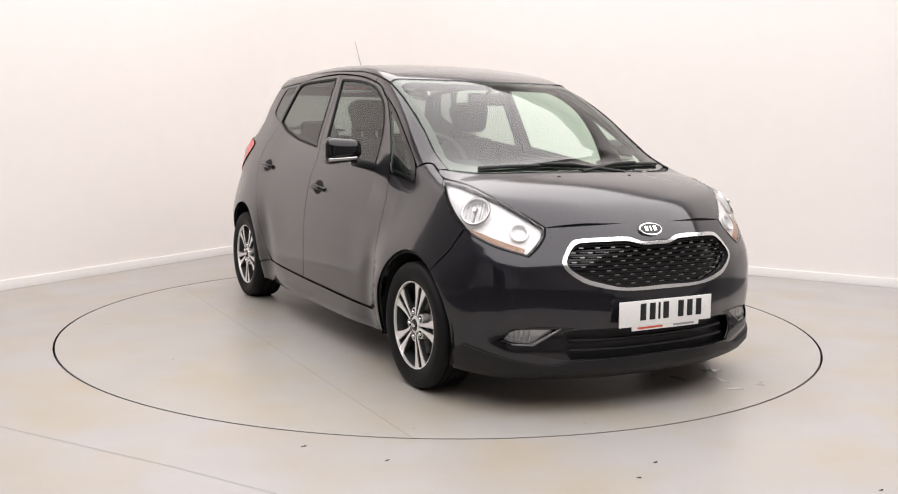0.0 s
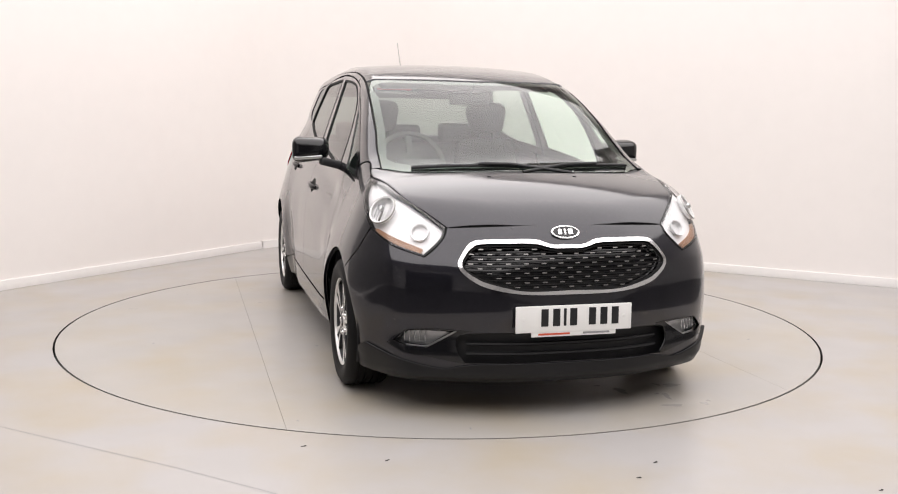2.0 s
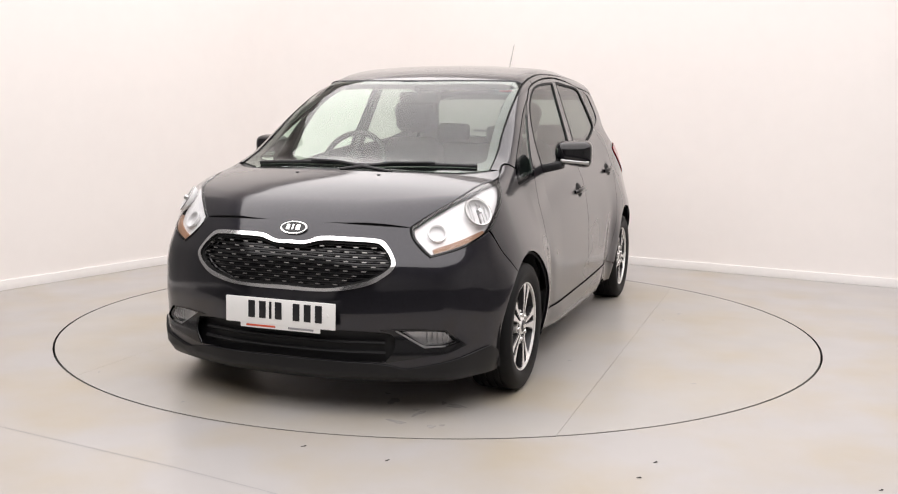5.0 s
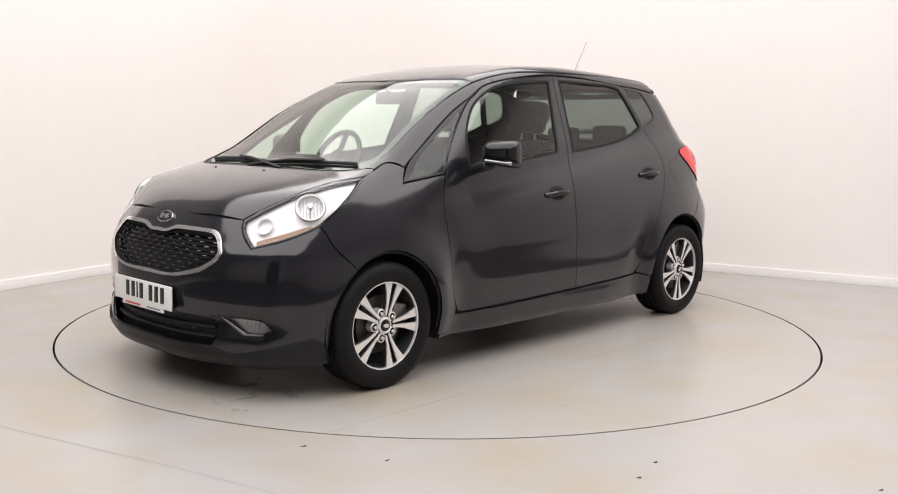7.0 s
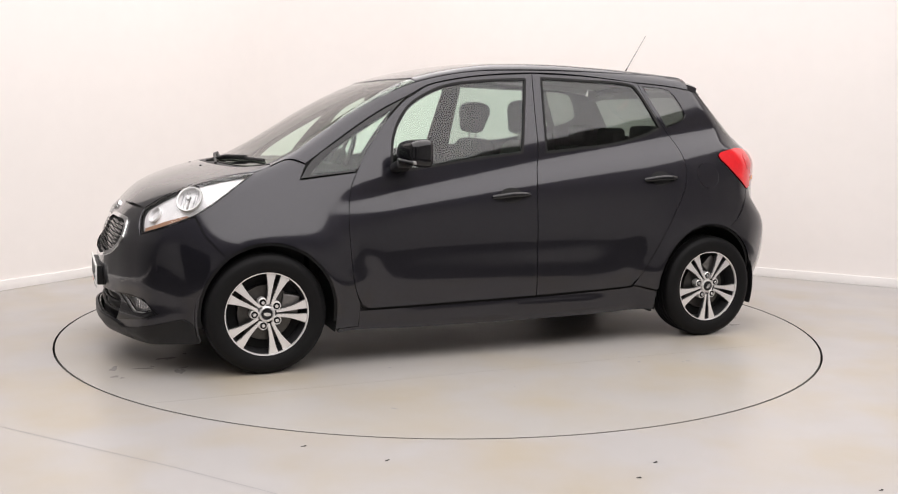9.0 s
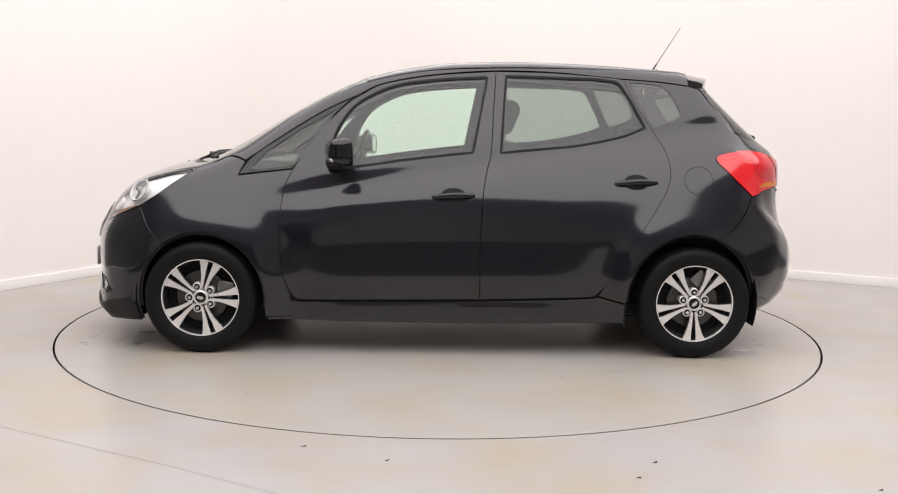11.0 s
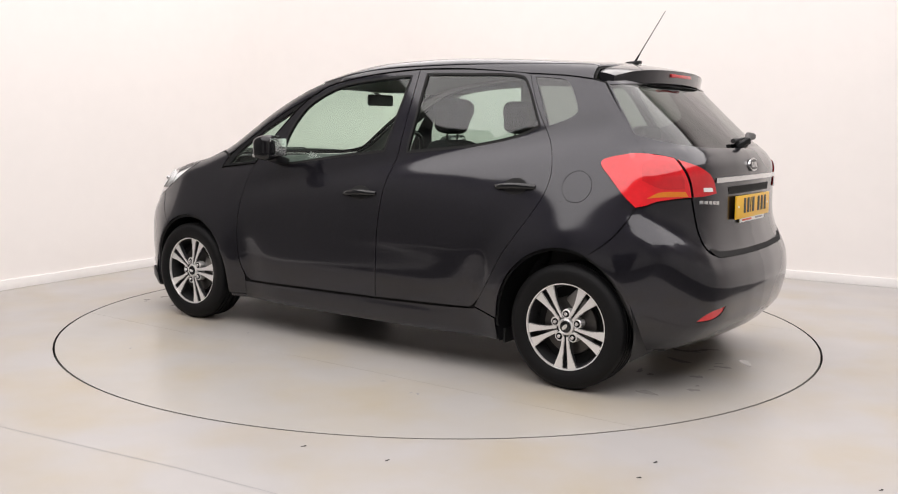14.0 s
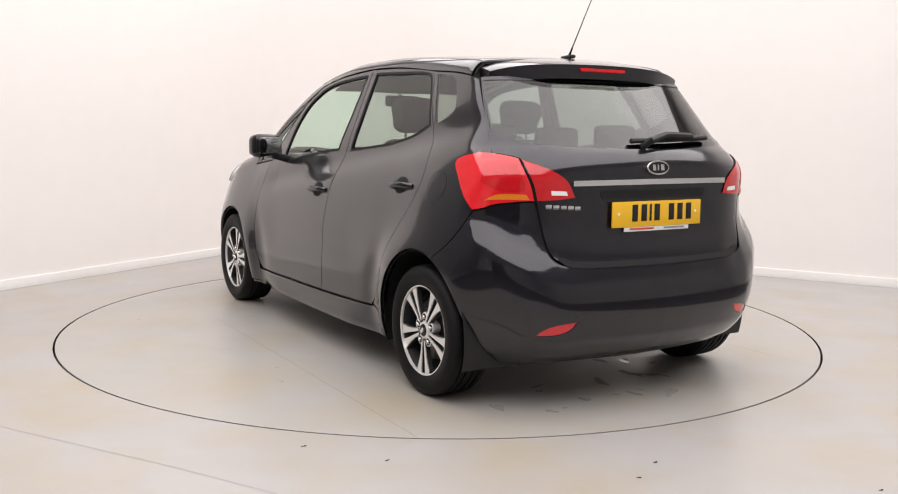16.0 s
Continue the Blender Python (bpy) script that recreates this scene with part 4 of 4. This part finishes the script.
def spoiler():
    n, m = 34, 9
    verts, faces = [], []
    for j in range(m):
        s = j / (m - 1)
        for i in range(n):
            y = -.565 + 1.13 * i / (n - 1)
            tail = -1.480 + .105 * (abs(y) / .565) ** 2.6
            x = -1.296 + (tail + 1.296) * s
            z = float(roof_z(x)) - .09 * y * y - .030 * (abs(y) / .565) ** 5 - .004 - .012 * s * s
            verts.append((x, y, z))
    top = len(verts)
    for j in range(m):
        s = j / (m - 1)
        for i in range(n):
            x, y, z = verts[j * n + i]
            verts.append((x + .008 * s, y, z - .064 - .02 * (1 - s)))
    for j in range(m - 1):
        for i in range(n - 1):
            a = j * n + i
            faces += [(a, a + 1, a + n + 1, a + n), (top + a, top + a + n, top + a + n + 1, top + a + 1)]
    for i in range(n - 1):
        a = (m - 1) * n + i
        faces.append((a, a + 1, top + a + 1, top + a))
    for j in range(m - 1):
        a, b = j * n, j * n + n - 1
        faces += [(a, a + n, top + a + n, top + a), (b, top + b, top + b + n, b + n)]
    bm = bmesh.new()
    vs = [bm.verts.new(v) for v in verts]
    for f in faces:
        bm.faces.new([vs[k] for k in f])
    bmesh.ops.recalc_face_normals(bm, faces=bm.faces)
    return part("spoiler", bm, PAINT, tailgate, "painted roof spoiler over the rear window")


part("high_brake_lamp", box(.02, .27, .018, .006), RED_DARK, spoiler(), "red high-level brake lamp", m=Matrix.Translation((-1.474, 0, 1.480)))

# ---- plates and badges ----
def plate(name, base, view_pose, owner, tag, label):
    p = part(name, box(.52, .111, .008, .003), base, owner, label, m=view_pose)
    x = -.155
    for k, w in enumerate((.044, .044, .016, .044, None, .044, .044, .044)):
        if w is None:
            x += .033
            continue
        part("plate_bar", box(w * .72, .073, .002, .0006), INK, p, "dark bar", m=view_pose @ Matrix.Translation((x + w / 2, .006, .0045)))
        x += w + .008
    t = part("plate_tab", box(.38, .030, .005, .002), PLATE_W, p, "white dealer strip", m=view_pose @ Matrix.Translation((0, -.060, -.001)))
    part("tab_bar", box(.14, .008, .002, .0005), INK_RED, t, "small red bar", m=view_pose @ Matrix.Translation((-.09, -.064, .002)))
    part("tab_bar", box(.12, .008, .002, .0005), INK_GREY, t, "small grey bar", m=view_pose @ Matrix.Translation((.10, -.064, .002)))
    for s in (-1, 1):
        part("plate_screw", oval(.006, .006, .003, 12, 0), PLATE_W, p, m=view_pose @ Matrix.Translation((s * .225, .004, .005)))


def upright(x, y, z, facing, lean):
    """A pose with its face to the front (1) or back (-1) of the car."""
    n = Vector((facing * math.cos(radians(lean)), 0, math.sin(radians(lean))))
    ax = Vector((0, 0, 1)).cross(n).normalized()
    m = Matrix((ax, n.cross(ax), n)).transposed().to_4x4()
    m.translation = (x, y, z)
    return m


plate("front_plate", PLATE_W, upright(2.056, 0, .429, 1, 1), bumper_f, "f", "white front registration plate")
part("plate_mount", box(.44, .10, .04, .006), BLACK, bumper_f, "black plate mount", m=upright(2.03, 0, .425, 1, 1))
plate("rear_plate", PLATE_Y, upright(-1.880, 0, .848, -1, 1), tailgate, "r", "yellow rear registration plate")
for view, u, v, owner in (("front", 0, .772, car), ("back", 0, 1.047, tailgate)):
    m = stuck(view, u, v, .004)
    b = part("badge", oval(.064, .032, .010), CHROME, owner, "oval chrome badge", m=m)
    part("badge_field", oval(.057, .0255, .002, bevel=0), GLOSS, b, "dark badge field", m=m @ Matrix.Translation((0, 0, .0055)))
    for k, x in enumerate((-.026, -.003, .022)):
        part("badge_stroke", box((.017, .008, .020)[k], .026, .002, .0006), CHROME, b, "bright raised bar", m=m @ Matrix.Translation((x, 0, .0065)))
skin("chrome_strip", "back", [(25.3, .996, 1), (12, .998), (0, .999), (-12, .998), (-25.3, .996, 1), (-25.3, .973, 1), (-12, .975), (0, .976), (12, .975), (25.3, .973, 1)], CHROME, tailgate,
     "bright chrome strip", off=.010, rim=.012, gap=0, cell=.02, seal=False)
# shade at the top of the plate recess, laid on as a black strip
skin("grip_shade", "back", [(18, .950, 1), (0, .952), (-18, .950, 1), (-17.2, .915, 1), (0, .917), (17.2, .915, 1)], SEAL_SHADE, tailgate, "black strip for the shade at the plate recess's top", off=.002, rim=.002, gap=0, cell=.03, seal=False)
for k in range(5):
    u = 31.0 - 1.75 * k
    part("model_letter", box(.027, .017, .003, .001), CHROME, tailgate, "small bright bar", m=stuck("back", u, .888 - .002 * k, .003))
# no step is cut here: a raised black strip gives the gap's shade
skin("bumper_gap_shade", "back", both_turned([(0, .652), (12, .652), (25, .660), (28.6, .676), (27.5, .650), (25.0, .634), (12, .628), (0, .626)]), SEAL_SHADE, car, "black strip for the shade between tailgate and bumper", off=.004, rim=.002, gap=0, cell=.02, seal=False)

# ---- lamps ----
for owner, other, pts in ((head, head2, HEADLAMP),):
    c = skin("lamp_border", "front", pts, GLOSS, owner, "black lamp edge", off=-.001, rim=.02, gap=.0, cell=.03, seal=False, edge_only=.007)
    mirrored(c, other)
    m = stuck("front", 44.5, .852, -.016)
    out = [part("main_beam", lathe([(.058, .020), (.064, .022), (.066, .016), (.060, .0), (.04, -.012), (0, -.018)], 40), LAMP_GREY, owner, "round pale main reflector", m=m @ pose(0, 0, 0, 90, 0, 0))]
    out.append(part("beam_rim", lathe([(.0655, .0175), (.0668, .0210), (.0682, .0175)], 40), STEEL, owner, "thin dark ring", m=m @ pose(0, 0, 0, 90, 0, 0)))
    out.append(part("bulb_shield", lathe([(0, .036), (.010, .035), (.012, .031), (.012, .018)], 20), SATIN, owner, "small bulb shield", m=m @ pose(0, 0, 0, 90, 0, 0)))
    for x in (-.045, -.030, -.016, .016, .030, .045):
        deep = .9 * math.sqrt(.058 ** 2 - x * x)
        out.append(part("reflector_flute", box(.0035, deep * 2, .003, .001, 1), SATIN, owner, "upright ridge in the reflector", m=m @ Matrix.Translation((x, 0, .004 - .2 * (.058 - abs(x))))))
    out.append(part("bulb_stem", box(.008, .05, .008, .002, 1), STEEL, owner, "dull bulb stem", m=m @ Matrix.Translation((0, -.030, .012))))
    m = stuck("front", 34.0, .772, -.018)
    out.append(part("side_lamp", lathe([(.034, .014), (.040, .016), (.042, .010), (.03, -.006), (0, -.012)], 32), LAMP_GREY, owner, "small round lamp", m=m @ pose(0, 0, 0, 90, 0, 0)))
    for o in out:
        mirrored(o, other)
    c = skin("indicator", "front", [(33.0, .686, 1), (38.3, .716), (43.0, .746), (45.8, .762, 1), (45.0, .776, 1), (42.0, .761), (37.5, .735), (32.6, .706, 1)], DULL_AMBER, owner, "dull amber indicator strip", off=-.006, rim=.02, gap=0, cell=.02, seal=False)
    mirrored(c, other)
for u in (31.2, 32.3, 33.4, 34.5, 35.6):
    o = part("fog_flute", box(.005, .046, .006, .0015, 1), CHROME, fog, "bright upright reflector ridge", m=stuck("front", u, .340, -.014))
    mirrored(o, fog2)
c = skin("fog_trim", "front", [(24.9, .370, 1), (27.5, .342), (30.9, .305, 1), (35.0, .308, 1), (35.0, .302, 1), (30.5, .298, 1), (27.1, .334), (24.3, .368, 1)], SATIN, fog, "pale trim along the fog lamp's edge", off=-.002, rim=.012, gap=0, cell=.012, seal=False)
mirrored(c, fog2)
for owner, other in ((lamp_o, lamp_o2),):
    c = skin("amber_segment", "back", [(45.5, .908, 1), (42.5, .935), (36.0, .938, 1), (35.2, .916, 1), (42, .914)], AMBER, owner, "amber indicator segment", off=.0075, rim=.002, gap=0, cell=.015, seal=False)
    mirrored(c, other)
    c = skin("lamp_core", "back", [(46.5, .985, 1), (45.8, 1.06), (41.5, 1.072), (38.2, 1.058, 1), (36.5, .99), (36.3, .952, 1), (42, .952)], RED_DARK, owner, "darker ribbed red cluster", off=.0075, rim=.002, gap=0, cell=.015, seal=False)
    mirrored(c, other)
c = skin("reversing_lamp", "back", [(30.6, .955, 1), (27.0, .952, 1), (26.6, .934, 1), (30.4, .936, 1)], PLATE_W, lamp_i, "white reversing segment", off=.0075, rim=.002, gap=0, cell=.01, seal=False)
mirrored(c, lamp_i2)

# ---- grille: staggered bright tips, and slats in the lower intake ----
bm = bmesh.new()
cell_out = turned(outline("front", GRILLE_IN))
for r in range(9):
    z = .558 + .019 * r
    for k in range(-6, 7):
        u = 4.0 * (k + .5 * (r % 2))
        if within(flat("front", [(u, z)]), shrunk(cell_out, .012))[0]:
            t = box(.020, .004, .005, 0)
            t.transform(stuck("front", u, z, -.006))
            me = bpy.data.meshes.new("tmp")
            t.to_mesh(me)
            t.free()
            bm.from_mesh(me)
            bpy.data.meshes.remove(me)
tagged(part("grille_inlay", bm, STEEL, car, "rows of small bright grille tips", smooth=False), kind="stuff")
for r in range(10):
    z = .549 + .019 * r
    span = [u for u in np.linspace(-24, 24, 97) if within(flat("front", [(u, z)]), shrunk(cell_out, .002))[0]]
    if len(span) > 2:
        line = on_car("front", [(u, z) for u in np.linspace(span[0], span[-1], 25)])
        line = line - slope(line) * .016
        part("grille_slat", rod([tuple(p) for p in line], .0028, 4), SEAL_SHADE, car)
for z in (.275, .318):
    line = on_car("front", [(u, z) for u in np.linspace(-22.5, 22.5, 25)])
    line = line - slope(line) * .03
    part("intake_slat", rod([tuple(p) for p in line], .008, 6), BLACK, bumper_f)
skin("front_lip", "front", both_turned([(0, .236), (18, .235), (23.5, .225), (27, .212), (36, .243), (45.5, .288, 1), (47.6, .262), (48.4, .175, 1), (30, .160), (0, .158)]), LIP, bumper_f, "black chin spoiler", off=.013, rim=.02, gap=0, cell=.03, seal=False)

# ---- wipers ----
def wiper(points, owner, view, lift=.014, thick=.0085):
    p = on_car(view, points)
    n = slope(p)
    w = part("wiper_blade", rod([tuple(v) for v in p + n * lift], thick, 8), BLACK, owner, "black wiper blade")
    return p, n, w


a = np.linspace(0, 1, 9)[:, None]
p, n, w = wiper((1 - a) * np.array([1.318, -.53]) + a * np.array([1.402, .10]), car, "top", .004)
part("wiper_arm", rod([tuple(p[4] + n[4] * .014), tuple(p[6] + n[6] * .014 + np.array([.02, 0, 0])), (1.445, .24, 1.0)], .008, 8), BLACK, w, "black wiper arm")
p, n, w = wiper((1 - a) * np.array([1.400, .09]) + a * np.array([1.262, .60]), car, "top", .004)
part("wiper_arm", rod([tuple(p[5] + n[5] * .014), tuple(p[2] + n[2] * .014 + np.array([.02, 0, 0])), (1.45, -.02, 1.005)], .008, 8), BLACK, w, "black wiper arm")
p, n, w = wiper((1 - a) * np.array([6.0, 1.150]) + a * np.array([-27.0, 1.165]), tailgate, "back", .016, .012)
part("wiper_arm", rod([(-1.80, .03, 1.135), (-1.845, .02, 1.165), tuple(p[3] + n[3] * .045), tuple(p[6] + n[6] * .03)], .016, 8), BLACK, w, "black rear wiper arm")
for side in (1, -1):
    part("washer_jet", oval(.009, .006, .006, 12, 0), BLACK, car, "washer jet", m=stuck("top", 1.52, side * .21, .0))

# ---- cabin ----
def pad(w, d, h, bevel):
    """An upholstered block with well-rounded edges."""
    return box(w, d, h, bevel, 4)


def seat(y):
    base = part("front_seat", pad(.50, .48, .16, .06), FABRIC, car, "dark fabric front seat", m=Matrix.Translation((.06, y, .52)) @ pose(0, 0, 0, 0, -8, 0))
    bm = pad(.15, .49, .68, .065)
    for v in bm.verts:
        k = max(v.co.z - .05, 0) / .29
        v.co.y *= 1 - .34 * k * k
        v.co.x -= .10 * (v.co.z - .1) ** 2
    part("backrest", bm, FABRIC, base, "dark fabric backrest", m=Matrix.Translation((-.262, y, .80)) @ pose(0, 0, 0, 0, -12, 0))
    bm = pad(.15, .26, .195, .07)
    for v in bm.verts:
        if v.co.z < 0:
            v.co.x *= .78
            v.co.y *= .9
    part("headrest", bm, FABRIC, base, "dark padded headrest", m=Matrix.Translation((-.312, y, 1.268)) @ pose(0, 0, 0, 0, -10, 0))
    for s in (-1, 1):
        part("headrest_post", rod([(-.30, y + s * .05, 1.08), (-.312, y + s * .05, 1.19)], .007, 8), STEEL, base)


seat(.36)
seat(-.36)
bench = part("rear_seat", box(.48, 1.24, .16, .05, 3), FABRIC, car, "dark fabric rear bench", m=Matrix.Translation((-.80, 0, .52)))
part("backrest", box(.14, 1.24, .56, .05, 3), FABRIC, bench, "dark fabric rear backrest", m=Matrix.Translation((-1.06, 0, .81)) @ pose(0, 0, 0, 0, -16, 0))
for y in (-.38, 0, .38):
    part("headrest", box(.09, .24, .13, .04, 3), FABRIC, bench, "dark rear headrest", m=Matrix.Translation((-1.14, y, 1.165 if y else 1.15)))
bm = slab([(1.19, .985), (1.0, 1.015), (.82, 1.005), (.74, .96), (.72, .86), (.80, .62), (.98, .50), (1.10, .60)], -.60, .60, .025)
part("dashboard", bm, DASH, car, "dark grey moulded dashboard")
bm = slab([(.95, .985), (.80, 1.04), (.74, 1.03), (.72, .96), (.80, .95)], -.50, -.22, .015)
part("instrument_hood", bm, DASH, car, "dark instrument hood")
bm = bmesh.new()
ring = [(.185 * math.cos(t), .185 * math.sin(t), 0) for t in np.linspace(0, 2 * math.pi, 37)]
wheel_pose = Matrix.Translation((.60, -.36, 1.0)) @ pose(0, 0, 0, 0, 64, 0)
steer = part("steering_wheel", rod(ring, .016, 10), GLOSS, car, "black steering wheel", m=wheel_pose)
part("wheel_boss", oval(.07, .06, .05, 24, .012), BLACK, steer, m=wheel_pose)
for t in (0, 120, 240):
    part("wheel_spoke", box(.15, .034, .016, .005), BLACK, steer, m=wheel_pose @ pose(0, 0, 0, 0, 0, t + 60) @ Matrix.Translation((.11, 0, 0)))
part("inside_mirror", box(.03, .24, .07, .018, 3), BLACK, car, "black inside mirror", m=Matrix.Translation((.50, 0, 1.365)))
part("mirror_stalk", rod([(.50, 0, 1.39), (.56, 0, 1.425)], .010, 8), BLACK, car)
part("cabin_floor", box(2.4, 1.2, .05, .01), DASH, car, "dark carpet", m=Matrix.Translation((-.35, 0, .36)))
part("load_cover", box(.50, 1.10, .03, .01), DASH, car, "dark parcel shelf", m=Matrix.Translation((-1.42, 0, 1.02)))
skin("boot_trim", "back", [(57.5, .86, 1), (57.5, 1.13, 1), (40, 1.12), (23, 1.08, 1), (23, .86, 1)], DASH, car, "dark plastic boot lining", off=-.05, rim=.004, gap=0, cell=.05, twin=True, seal=False)
skin("roof_lining", "top", both([(-1.30, 0), (-1.28, .44, 1), (-1.0, .48), (0, .50), (.46, .50, 1), (.50, .25), (.525, 0)][::-1]), LINING, car, "pale fabric roof lining", off=-.05, rim=.01, cell=.1, seal=False)
skin("pillar_trim", "rail", [(*upper[0], 1)] + upper[1:-1] + [(*upper[-1], 1), (*lower[-1], 1)] + lower[-2:2:-1] + [(*lower[2], 1), lower[1], (*lower[0], 1)], LINING, car, "pale pillar trim", off=-.022, rim=.004, gap=.004, cell=.06, twin=True, seal=False)


# ---- what moves: the table and the car on it turn together ----
def motions():
    turn = [(0.0, -61.5), (.5, -62.39), (1.0, -64.89), (1.5, -68.82), (2.0, -74.71), (2.5, -80.51), (3.0, -86.70), (3.5, -92.45), (4.0, -98.59), (4.5, -104.5), (5.0, -110.4),
            (5.5, -116.3), (6.0, -122.2), (6.5, -128.04), (7.0, -134.24), (7.5, -139.91), (8.0, -146.02), (8.5, -151.69), (9.0, -157.73), (9.5, -163.3), (10.0, -168.8), (10.5, -174.3),
            (11.0, -179.8), (11.5, -185.36), (12.0, -191.6), (12.5, -197.65), (13.0, -203.6), (13.5, -209.3), (14.0, -215.47), (14.5, -221.25), (15.0, -227.42), (15.5, -233.2), (16.0, -239.33)]
    walk(turntable, [(t, pose(0, 0, 0, 0, 0, a)) for t, a in turn])
    walk(car, [(t, pose(0, 0, 0, 0, 0, a) @ pose(-.0413, .0327, 0)) for t, a in turn])


motions()
